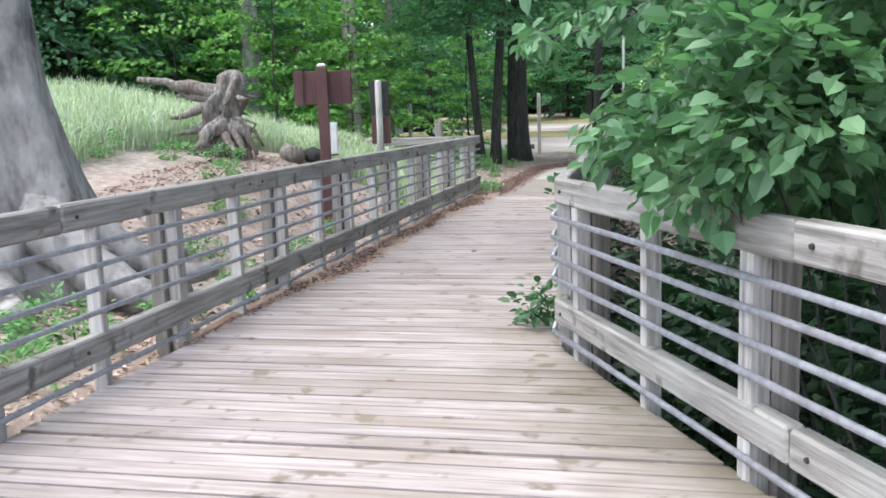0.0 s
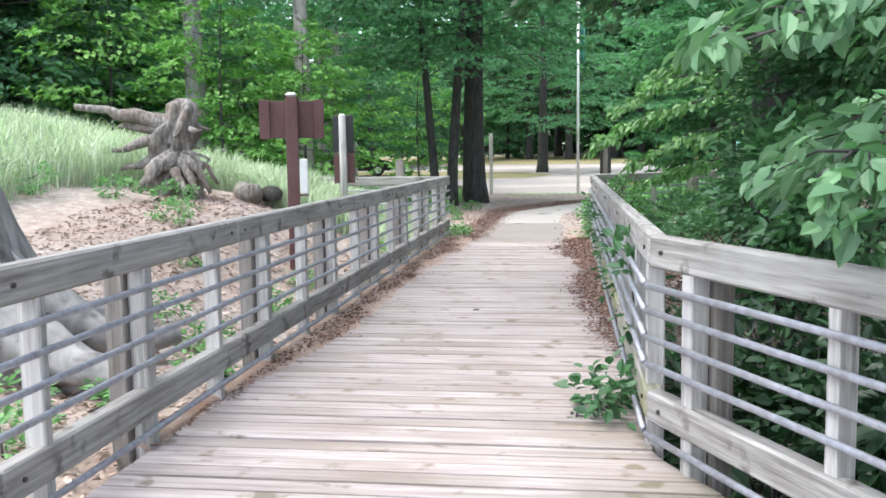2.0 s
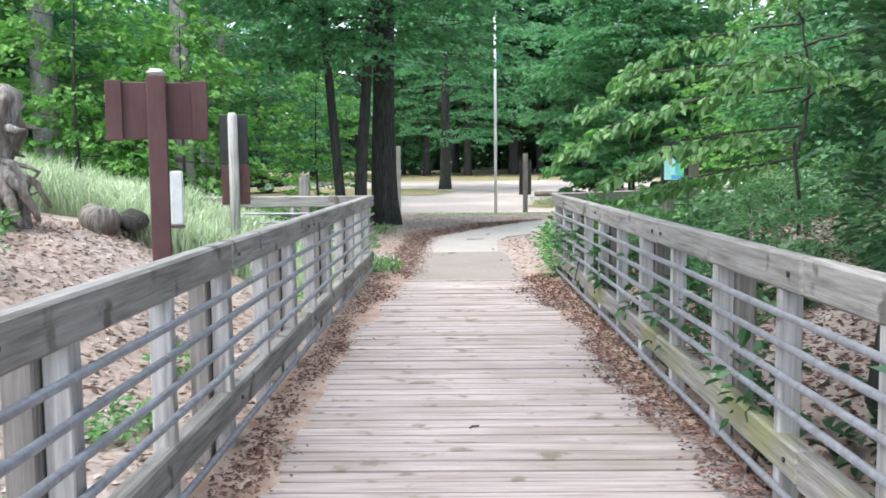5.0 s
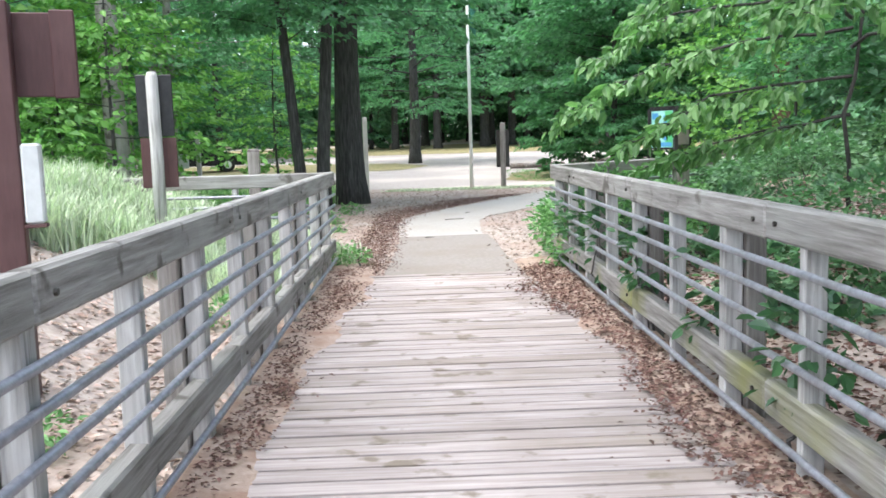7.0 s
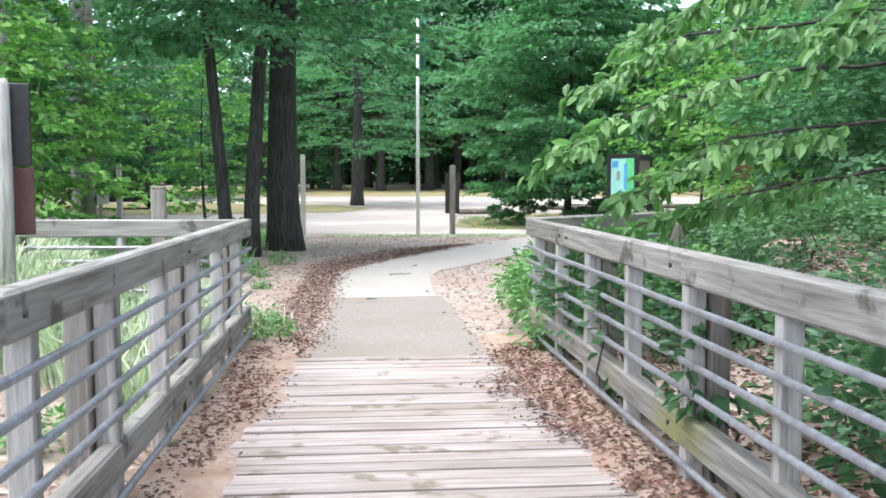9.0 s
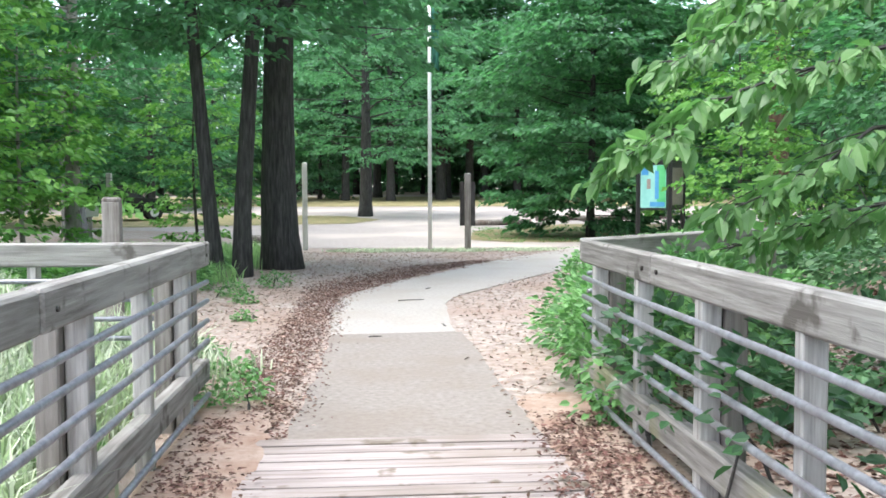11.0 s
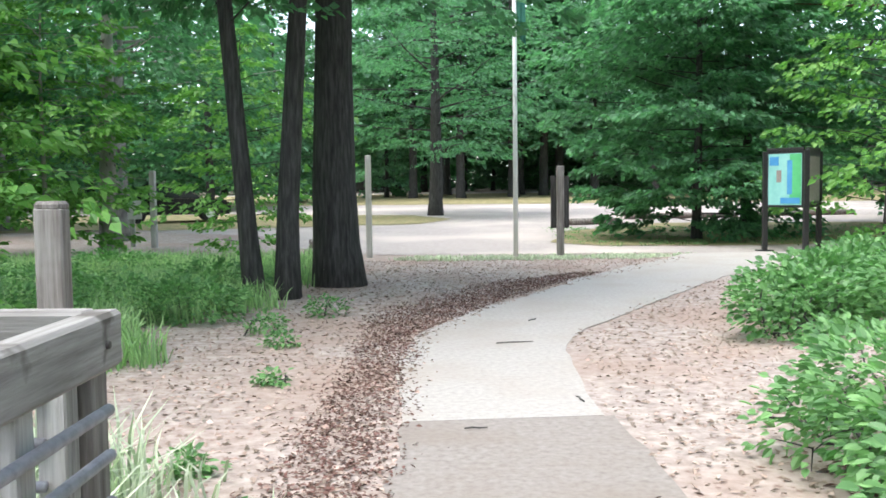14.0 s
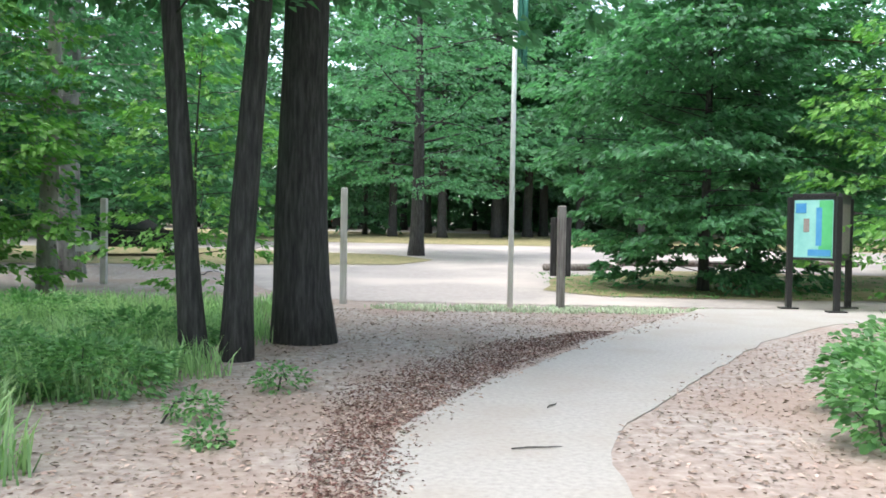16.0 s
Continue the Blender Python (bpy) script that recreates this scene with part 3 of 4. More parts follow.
def car(x, y, rz, label):
    ob = thing("car", (x, y, gz(x, y) + 0.04), rz, label, "car")
    prof = [(-2.2, 0.3), (2.2, 0.3), (2.25, 0.62), (2.1, 0.82), (1.15, 0.95), (-2.1, 0.98), (-2.25, 0.7)]
    for nm, pr, w, m in (("body", prof, 0.88, car_paint), ("cabin", [(-1.75, 0.97), (1.1, 0.95), (0.35, 1.42), (-1.1, 1.46)], 0.74, car_glass), ("roof", [(-1.1, 1.462), (0.36, 1.422), (0.3, 1.47), (-1.0, 1.51)], 0.72, car_paint)):
        bm = bmesh.new()
        f = bm.faces.new([bm.verts.new((px, -w, pz)) for px, pz in pr])
        g = bmesh.ops.extrude_face_region(bm, geom=[f])
        bmesh.ops.translate(bm, verts=[v for v in g["geom"] if isinstance(v, bmesh.types.BMVert)], vec=(0, 2 * w, 0))
        bmesh.ops.recalc_face_normals(bm, faces=bm.faces[:])
        bmesh.ops.bevel(bm, geom=bm.edges[:], offset=0.05 if nm != "roof" else 0.015, segments=2, affect="EDGES")
        part(nm, bm, m, ob, smooth=False)
    for wx in (-1.35, 1.4):
        for wy in (-0.8, 0.8):
            bm = bmesh.new()
            bmesh.ops.create_cone(bm, cap_ends=True, segments=18, radius1=0.33, radius2=0.33, depth=0.2, matrix=pose(wx, wy, 0.33, 90, 0, 0))
            w = part("wheel", bm, rubber, ob)
            bm = bmesh.new()
            bmesh.ops.create_cone(bm, cap_ends=True, segments=12, radius1=0.2, radius2=0.18, depth=0.22, matrix=pose(wx, wy, 0.33, 90, 0, 0))
            part("rim", bm, pole_paint, w)
    for wy in (-0.65, 0.65):
        part("tail_lamp", beam(-2.27, -2.2, wy - 0.16, wy + 0.16, 0.72, 0.84), red_lamp, ob)
        part("headlamp", beam(2.12, 2.2, wy - 0.16, wy + 0.16, 0.66, 0.78), white_paint, ob)


car(-6.0, 84, 4, "black saloon car parked far off by the wood")
car(-12.5, 52, 20, "dark car parked behind the foliage")


# ---- trees ----
def trunk_mesh(name, pts, radii, mat, limbs, rng, flare=0.0, segs=14):
    bm = bmesh.new()
    tube(bm, pts, radii, segs, 0.12, 2.0)
    for p0, p1, r in limbs:
        tube(bm, bent(p0, p1, 5, 0.05, rng), [r, r * 0.8, r * 0.6, r * 0.4, r * 0.15], 5)
    return finish(bm, name, mat, True)


def tree_kind(name, seed, height, radius, z0, r_trunk, n_limbs, per, leaf, bark, lmat, label, at, shape=0.6, lean=(0, 0), low=1.0, droop=0.12):
    """A tree: tapered trunk, limbs that carry flat sprays of leaves, uneven outline."""
    rng = np.random.default_rng(seed)
    ob = thing("tree", at, 0, label, "tree")
    n = 9
    pts = [(lean[0] * t * height + (0.08 * math.sin(3 * t + seed) if 0 < t else 0), lean[1] * t * height + 0.08 * math.sin(4 * t + 2 * seed) * (t > 0), -0.3 + (height * 0.93 + 0.3) * t) for t in np.linspace(0, 1, n)]
    radii = [r_trunk * (1.35 if i == 0 else 1.0 - 0.8 * (i / (n - 1)) ** 1.2) for i in range(n)]
    pts.insert(1, tuple(np.array(pts[0]) + (np.array(pts[1]) - np.array(pts[0])) * (0.9 / max(1.0, height * 0.93 / 8))))
    radii.insert(1, r_trunk * 1.02)
    limbs, P, D = [], [], []
    for i in range(n_limbs):
        f = (i + rng.uniform(0, 1)) / n_limbs
        z = z0 + (height * 0.97 - z0) * f
        az = i * 2.4 + rng.normal(0, 0.4)
        prof = (math.sin(math.pi * min(1, (f * 0.88 + 0.16))) ** shape) * (low if f < 0.15 else 1.0)
        ln = radius * prof * rng.uniform(0.55, 1.1) + 0.3
        t = z / (height * 0.93)
        base = np.array([lean[0] * t * height, lean[1] * t * height, z])
        rise = rng.uniform(-0.05, 0.3)
        tip = base + np.array([math.cos(az) * ln, math.sin(az) * ln, ln * rise])
        limbs.append((tuple(base), tuple(tip), max(0.012, r_trunk * 0.16 * ln / radius)))
        k = int(per * (0.35 + ln / radius))
        twigs = max(5, int(4 + ln * 2.6))
        tw = rng.integers(0, twigs, k)
        u0 = 0.16 + 0.86 * (np.arange(twigs) + rng.uniform(0.2, 0.8, twigs)) / twigs
        sgn = np.where(np.arange(twigs) % 2, 1.0, -1.0)
        reach = ln * (0.14 + 0.34 * np.sin(math.pi * np.clip(u0, 0, 1) ** 0.8)) * rng.uniform(0.6, 1.2, twigs)
        sag = rng.normal(0, 0.05 + 0.03 * ln, twigs)
        v = rng.uniform(0, 1, k) ** 0.8
        u = u0[tw] + v * reach[tw] * 0.55 / ln + rng.normal(0, leaf * 0.45, k) / ln
        side = sgn[tw] * v * reach[tw] + rng.normal(0, leaf * 0.45, k)
        p = base[None] + (tip - base)[None] * u[:, None]
        p[:, 0] += -math.sin(az) * side
        p[:, 1] += math.cos(az) * side
        p[:, 2] += sag[tw] + rng.normal(0, leaf * 0.22, k) - 0.9 * droop * np.abs(side) - droop * ln * u * u
        P.append(p)
        d = np.stack([math.cos(az) - math.sin(az) * np.sign(side) * 0.9, math.sin(az) + math.cos(az) * np.sign(side) * 0.9, np.full(k, -0.4)], 1)
        D.append(d + rng.normal(0, 0.4, (k, 3)))
    P, D = np.concatenate(P), np.concatenate(D)
    part("trunk", trunk_mesh("trunk", pts, radii, bark, limbs, rng), bark, ob)
    s = leaf * rng.uniform(0.65, 1.25, len(P))
    part("crown", leaves("crown", P, D, upish(rng, len(P), 0.75), s, s * 0.66, lmat), lmat, ob)
    return ob


def on(x, y):
    return (x, y, gz(x, y))


# the trees beside the path
tree_kind("tree", 3, 11, 4.4, 3.5, 0.125, 44, 270, 0.16, bark_dark, leaf_beech, "slender dark-barked tree with layered leafy boughs", on(-4.05, 27.1), lean=(-0.062, 0))
tree_kind("tree", 4, 12, 3.8, 3.9, 0.15, 40, 240, 0.16, bark_dark, leaf_beech, "slender leaning tree growing beside its twin", on(-3.70, 27.3), lean=(0.07, 0.0))
tree_kind("tree", 5, 15, 4.2, 4.6, 0.33, 46, 260, 0.17, bark_dark, leaf_beech, "thick dark-barked tree beside the path", on(-3.2, 28.9), lean=(0.006, 0))
tree_kind("tree", 6, 10.5, 4.0, 0.35, 0.13, 84, 460, 0.19, bark_dark, leaf_beech, "leafy young beech with boughs down to the ground", on(5.2, 40.2), shape=0.5)
tree_kind("tree", 7, 12, 4.2, 1.8, 0.16, 60, 420, 0.19, bark_dark, leaf_beech, "young beech on the grass island", on(7.6, 43.5))
tree_kind("tree", 8, 12, 3.4, 2.9, 0.23, 46, 420, 0.14, bark_dark, leaf_shrub, "dark brown tree rising out of the shrubs", on(1.3, 11.2))
tree_kind("tree", 9, 17, 4, 4.5, 0.33, 36, 300, 0.17, bark_brown, leaf_beech, "tall pine with reddish bark", on(10.7, 39))
tree_kind("tree", 10, 17, 2.6, 6.0, 0.28, 34, 300, 0.17, bark_grey, leaf_dark, "tall straight grey-barked tree behind the dune", on(-9.3, 23.4))
tree_kind("tree", 11, 17, 2.6, 7.0, 0.20, 30, 280, 0.17, bark_pale, leaf_beech, "pale leaning trunk in the wood", on(-6.6, 23.5), lean=(-0.015, 0))
tree_kind("tree", 12, 11, 3.8, 2.2, 0.2, 48, 340, 0.16, bark_pale, leaf_beech, "pale-barked tree by the low sign", on(-9.3, 36.4))
tree_kind("tree", 13, 13, 5.6, 2.6, 0.30, 46, 340, 0.18, bark_dark, leaf_beech, "forked tree standing in the car park island", on(-2.0, 55))

# the wood around
kinds = [
    tree_kind("tree", 21, 14, 4.8, 1.2, 0.26, 66, 170, 0.27, bark_dark, leaf_beech, "tall beech at the wood's edge", on(-17, 30.5), shape=0.45),
    tree_kind("tree", 22, 9, 3.6, 0.3, 0.11, 60, 150, 0.19, bark_dark, leaf_bright, "bright green understorey maple", on(-14.5, 27.5), shape=0.6),
    tree_kind("tree", 23, 11, 3.8, 0.4, 0.17, 76, 170, 0.22, bark_dark, leaf_dark, "dark hemlock with drooping boughs", on(-14.0, 22.8), shape=0.75, droop=0.25),
    tree_kind("tree", 24, 18, 5.2, 4.0, 0.32, 52, 160, 0.30, bark_grey, leaf_beech, "tall grey-trunked forest tree", on(-17, 33), shape=0.4),
]
sapling = tree_kind("tree", 25, 6.0, 2.3, 0.5, 0.05, 34, 95, 0.16, bark_dark, leaf_bright, "airy bright green sapling at the wood's edge", on(-11.5, 33.0), shape=0.7)
far_kinds = [
    tree_kind("tree", 26, 15, 5.0, 1.0, 0.26, 50, 110, 0.42, bark_dark, leaf_beech, "far beech beyond the car park", on(-20, 92), shape=0.45),
    tree_kind("tree", 27, 12, 4.0, 0.4, 0.18, 56, 90, 0.36, bark_dark, leaf_dark, "far dark hemlock beyond the car park", on(-10, 95), shape=0.75, droop=0.25),
    tree_kind("tree", 28, 19, 5.4, 4.0, 0.32, 46, 110, 0.44, bark_dark, leaf_beech, "far tall trunk with a high crown", on(4, 82), shape=0.4),
]
rng = random.Random(5)
NEAR, FAR = kinds, far_kinds
for pool, y0, y1, x0, x1, n, ks in (
        (NEAR, 20, 28, -25, -14, 5, (2, 2, 3)), (NEAR, 43, 50, -34, -11, 6, (0, 1, 2, 3)), (NEAR, 8, 19, -28, -17, 4, (2, 0, 3)), (NEAR, 29, 35, -26, -15, 4, (1, 2, 0)),
        (NEAR, 12, 36, 8.5, 22, 7, (0, 0, 2, 3)), (NEAR, 38, 50, 14, 26, 4, (0, 2)),
        (FAR, 88, 100, -60, 60, 22, (0, 2, 1, 1)), (FAR, 92, 99, -14, 34, 13, (1, 1, 0)), (FAR, 62, 72, -30, -9, 6, (1, 0)), (FAR, 56, 86, -60, -24, 7, (0, 2)),
        (FAR, 52, 64, 22, 42, 7, (0, 2, 1)), (FAR, 62, 84, 24, 60, 6, (2, 0)), (FAR, 74, 84, -10, 20, 13, (2, 2, 2, 1))):
    for i in range(n):
        x, y = x0 + (x1 - x0) * (i + rng.uniform(0.1, 0.9)) / n, rng.uniform(y0, y1)
        sc = rng.uniform(0.85, 1.2)
        copy_thing(pool[rng.choice(ks)], pose(x, y, gz(x, y), 0, 0, rng.uniform(0, 360)) @ Matrix.Diagonal((sc, sc, sc * rng.uniform(0.9, 1.15), 1)))
for x, y, sc in ((-5.6, 33.6, 0.8), (-12.6, 36.0, 1.2), (-8.0, 21.8, 0.9), (-11.0, 22.5, 1.1), (-6.3, 22.2, 0.75), (-15, 33, 1.3), (7.5, 30, 1.0), (8.0, 35.5, 1.1)):
    copy_thing(sapling, pose(x, y, gz(x, y), 0, 0, rng.uniform(0, 360)) @ Matrix.Diagonal((sc, sc, sc, 1)))


tree_kind("tree", 29, 6.5, 2.4, 0.6, 0.06, 40, 150, 0.17, bark_pale, leaf_bright, "pale leafy young tree at the wood's edge", on(-9.9, 34.6), shape=0.6)


for x, y, sc in ((8.4, 22.0, 0.9), (9.4, 27.5, 1.0), (7.6, 16.2, 0.85)):
    copy_thing(kinds[2], pose(x, y, gz(x, y), 0, 0, 50 * x) @ Matrix.Diagonal((sc, sc, sc, 1)))


def old_beech():
    """The great grey trunk with flared, hollowed roots beside the railing."""
    x, y = -5.1, 8.0
    ob = thing("old_beech_tree", on(x, y), 0, "huge old grey beech trunk with flared hollow roots", "tree")
    r = np.random.default_rng(77)
    bm = bmesh.new()
    segs, rings = 40, []
    for i, z in enumerate((-0.5, 0.0, 0.2, 0.45, 0.75, 1.1, 1.5, 2.0, 2.7, 3.6, 5, 7, 9.5, 13)):
        ring = []
        for k in range(segs):
            a = 2 * math.pi * k / segs
            flare = math.exp(-max(0, z) / 1.0)
            rr = 0.50 * (1 - 0.03 * z) + flare * (0.50 + 0.42 * max(0, math.cos(a * 5 + 0.6)) ** 1.5)
            rr *= 1 + 0.09 * noise.noise(Vector((math.cos(a) * 1.6, math.sin(a) * 1.6, z * 0.9)))
            ring.append(bm.verts.new((rr * math.cos(a) - 0.045 * z, rr * math.sin(a) + 0.02 * z, z)))
        rings.append(ring)
    for r0, r1 in zip(rings, rings[1:]):
        for k in range(segs):
            bm.faces.new((r0[k], r0[(k + 1) % segs], r1[(k + 1) % segs], r1[k]))
    part("trunk", bm, bark_grey, ob, smooth=True)
    for a, l, rad in ((-0.35, 2.1, 0.30), (0.15, 1.9, 0.26), (0.75, 1.7, 0.24), (-0.95, 1.7, 0.28), (-1.8, 1.5, 0.26), (2.2, 1.5, 0.26), (3.4, 1.6, 0.25)):
        bm = bmesh.new()
        pts = [(math.cos(a + 0.12 * t) * (0.35 + (l - 0.35) * t), math.sin(a + 0.12 * t) * (0.35 + (l - 0.35) * t), 0.62 * (1 - t) ** 1.6 - 0.06 + 0.05 * math.sin(7 * t + a)) for t in np.linspace(0, 1, 9)]
        tube(bm, pts, [rad * (1.1 - 0.85 * t) for t in np.linspace(0, 1, 9)], 10, 0.5, 4)
        part("root", bm, bark_grey, ob, smooth=True)
    P, D = [], []
    for i in range(16):
        az, z = r.uniform(0, 6.28), r.uniform(7, 13)
        k, ln = 330, r.uniform(3, 6)
        u = r.uniform(0.2, 1, k)
        side = r.normal(0, 0.9, k)
        P.append(np.stack([math.cos(az) * ln * u - math.sin(az) * side - 0.3, math.sin(az) * ln * u + math.cos(az) * side, z + u + r.normal(0, 0.25, k)], 1))
        D.append(around(r, k))
    P, D = np.concatenate(P), np.concatenate(D)
    part("crown", leaves("crown", P, D, upish(r, len(P)), 0.15, 0.09, leaf_beech), leaf_beech, ob)


old_beech()


def stump():
    x, y = -6.0, 14.5
    ob = thing("uprooted_stump", on(x, y), 10, "bleached uprooted tree stump with tangled roots", "stump")
    r = np.random.default_rng(12)
    bm = bmesh.new()
    rings, segs = [], 36
    for i in range(19):
        z = -0.1 + 1.42 * i / 18
        core = np.interp(z, [-0.1, 0.25, 0.6, 0.85, 1.1, 1.26, 1.32], [0.30, 0.24, 0.25, 0.26, 0.21, 0.17, 0.07])
        lean = 0.04 + 0.16 * smooth(0.5, 1.3, z)
        ring = []
        for k in range(segs):
            a = 2 * math.pi * k / segs
            rr = core * (1 + 0.20 * math.cos(3 * a + 2.6 * z) + 0.13 * math.cos(7 * a - 3.4 * z) + 0.5 * noise.noise(Vector((2.2 * math.cos(a), 2.2 * math.sin(a), 3.0 * z))) + 0.22 * noise.noise(Vector((7 * math.cos(a), 7 * math.sin(a), 6.0 * z))))
            ring.append(bm.verts.new((lean + rr * math.cos(a), rr * math.sin(a), z)))
        rings.append(ring)
    for r0, r1 in zip(rings, rings[1:]):
        for k in range(segs):
            bm.faces.new((r0[k], r0[(k + 1) % segs], r1[(k + 1) % segs], r1[k]))
    bm.faces.new(rings[-1])
    part("trunk", bm, dead_wood, ob, smooth=True)
    for tip, mid, rad in (((-1.25, -0.1, 1.22), (-0.55, 0, 1.12), 0.13), ((-0.75, 0.1, 0.98), (-0.4, -0.1, 0.9), 0.09), ((-0.7, -0.25, 0.62), (-0.35, -0.25, 0.72), 0.10), ((-0.65, -0.2, 0.38), (-0.35, -0.2, 0.45), 0.09), ((-0.35, -0.5, -0.02), (-0.15, -0.4, 0.45), 0.15),
                          ((0.58, -0.3, 0.0), (0.42, -0.3, 0.5), 0.09), ((0.45, -0.4, -0.02), (0.3, -0.35, 0.4), 0.10), ((0.66, -0.2, 0.12), (0.45, -0.25, 0.6), 0.06), ((0.5, -0.3, 0.85), (0.3, -0.2, 0.9), 0.06), ((-0.5, 0.2, 0.2), (-0.25, 0.15, 0.4), 0.1), ((0.42, 0.0, 1.1), (0.25, -0.1, 1.0), 0.05), ((0.3, -0.5, 0.0), (0.15, -0.4, 0.3), 0.09)):
        s = Vector((0.08, -0.08, min(0.95, mid[2] * 0.9 + 0.1)))
        m_, t_ = Vector(mid), Vector(tip)
        pts = []
        for t in np.linspace(0, 1, 8):
            p = s * (1 - t) ** 2 + m_ * 2 * t * (1 - t) + t_ * t * t
            pts.append(p + Vector(r.normal(0, 0.018, 3)))
        bm = bmesh.new()
        tube(bm, pts, [rad * (1.15 - 0.85 * t) for t in np.linspace(0, 1, 8)], 8, 0.4, 7)
        part("root", bm, dead_wood, ob, smooth=True)
    for i in range(30):
        a, z = r.uniform(2.2, 6.9), r.uniform(0.1, 1.05)
        l = r.uniform(0.3, 0.6)
        s, e = Vector((0.08, -0.05, z)), Vector((0.1 + math.cos(a) * l, math.sin(a) * l * 0.6, max(0.02, z + r.normal(-0.2, 0.25))))
        m_ = (s + e) / 2 + Vector(r.normal(0, 0.12, 3))
        bm = bmesh.new()
        tube(bm, [s * (1 - t) ** 2 + m_ * 2 * t * (1 - t) + e * t * t for t in np.linspace(0, 1, 7)], [0.05 * (1.2 - 1.0 * t) for t in np.linspace(0, 1, 7)], 6, 0.7, 9)
        part("root", bm, dead_wood, ob, smooth=True)


stump()
log = thing("cut_log", on(-5.05, 15.2), 0, "short grey fallen log with a dark hollow end", "log")
for nm, a, b, rr in (("log", (-0.35, 0.4, 0.13), (0.05, -0.2, 0.12), 0.15), ("branch_stub", (0.1, 0.3, 0.12), (0.32, -0.1, 0.13), 0.12)):
    bm = bmesh.new()
    tube(bm, [a, tuple((np.array(a) + np.array(b)) / 2), b], [rr, rr * 1.05, rr], 12, 0.25, 5)
    part(nm, bm, bark_dark if nm == "branch_stub" else dead_wood, log, smooth=True)


# ---- shrubs, vines, grass ----
def shrub(at, blobs, n, size, mat, label, seed, broad=True, name="shrub", stems=6, width=0.66):
    """Leaf clusters on thin stems; blobs are (x, y, z, rx, ry, rz) about the base."""
    r = np.random.default_rng(seed)
    ob = thing(name, at, 0, label, "shrub")
    P, D = [], []
    tot = sum(b[3] * b[4] * b[5] for b in blobs)
    for bx, by, bz, rx, ry, rz in blobs:
        k = max(20, int(n * (rx * ry * rz) / tot))
        clusters = max(4, k // 9)
        c = r.normal(0, 1, (clusters, 3))
        c /= np.linalg.norm(c, axis=1, keepdims=True)
        c *= r.uniform(0.45, 1.08, (clusters, 1)) ** 0.6
        c = c * np.array([rx, ry, rz]) + np.array([bx, by, bz])
        ci = r.integers(0, clusters, k)
        off = r.normal(0, size * 0.75, (k, 3)) * np.array([1, 1, 0.6])
        P.append(c[ci] + off)
        D.append(off + (c[ci] - np.array([bx, by, bz])) * 0.25 + around(r, k) * size * 0.5)
        for _ in range(stems):
            tip = c[r.integers(0, clusters)]
            base = np.array([bx * 0.2 + r.normal(0, 0.1), by * 0.2 + r.normal(0, 0.1), min(0.0, bz - rz)])
            part("stem", tube(bmesh.new(), bent(base, tip, 5, 0.06, r), [0.012, 0.010, 0.008, 0.006, 0.003], 5), bark_dark, ob)
    P, D = np.concatenate(P), np.concatenate(D)
    s = size * r.uniform(0.6, 1.25, len(P))
    part("foliage", leaves("foliage", P, D, upish(r, len(P), 0.55), s, s * width, mat, broad), mat, ob)
    return ob


# tall broad-leaved shrubs leaning over the wing railing
shrub((1.7, 5.2, -1.4), [(-0.35, 0.0, 3.55, 0.6, 0.7, 0.5), (-0.75, -0.35, 2.95, 0.4, 0.5, 0.4), (-1.1, -0.2, 2.72, 0.28, 0.36, 0.3), (-0.85, -0.1, 2.8, 0.33, 0.45, 0.32), (-0.3, 0.3, 2.8, 0.5, 0.6, 0.5)], 4600, 0.1, leaf_pale, "tall broad-leaved shrub leaning over the railing", 31, stems=3, width=0.78)
# inner mass split off in a darker leaf that paints the shrub's inner shade
shrub((1.9, 7.0, -1.4), [(0.1, -0.2, 3.2, 0.8, 1.0, 1.2), (0.1, 0.3, 4.7, 1.0, 1.2, 0.8), (0.2, -0.3, 1.6, 0.7, 1.0, 0.8)], 8500, 0.11, leaf_shrub, "inner shrub mass rising from the hollow, inner shade put into its leaf colour", 39, stems=3, width=0.75)
shrub((2.35, 3.3, -1.5), [(-0.95, -0.2, 2.75, 0.36, 0.42, 0.42), (-0.6, -0.3, 3.25, 0.5, 0.55, 0.45), (0.1, 0.2, 3.3, 0.8, 0.9, 1.0), (0.1, 0.2, 4.4, 0.9, 1.0, 0.7), (0.2, 0.2, 1.5, 0.6, 0.9, 0.8)], 7500, 0.11, leaf_pale, "broad-leaved shrub with pale new leaves over the railing", 32, stems=3, width=0.78)
shrub((1.5, 9.4, -0.4), [(0.3, 0.2, 1.5, 1.0, 1.4, 0.75), (0.9, 0.6, 2.6, 1.2, 1.7, 1.3), (-0.4, -0.6, 0.8, 0.5, 1.0, 0.55)], 6500, 0.09, leaf_shrub, "dense dark shrub behind the railing", 33)
shrub((1.0, 9.6, -0.6), [(0.15, 0.0, 1.75, 0.5, 0.95, 0.6), (0.45, 0.9, 2.5, 0.7, 0.9, 0.8), (0.35, -0.8, 1.6, 0.55, 0.8, 0.6), (0.3, 1.5, 1.7, 0.45, 0.55, 0.5), (0.9, 0.2, 3.2, 0.9, 1.2, 0.8)], 9500, 0.085, leaf_shrub, "dense dark green shrub pressing against the railing", 38, stems=3, width=0.75)
shrub((2.6, 12.6, 0.2), [(0.0, 0.0, 0.7, 1.0, 1.3, 0.5), (1.2, 0.2, 1.3, 1.0, 1.5, 0.6)], 3600, 0.09, leaf_shrub, "dense shrub under the brown tree", 34)
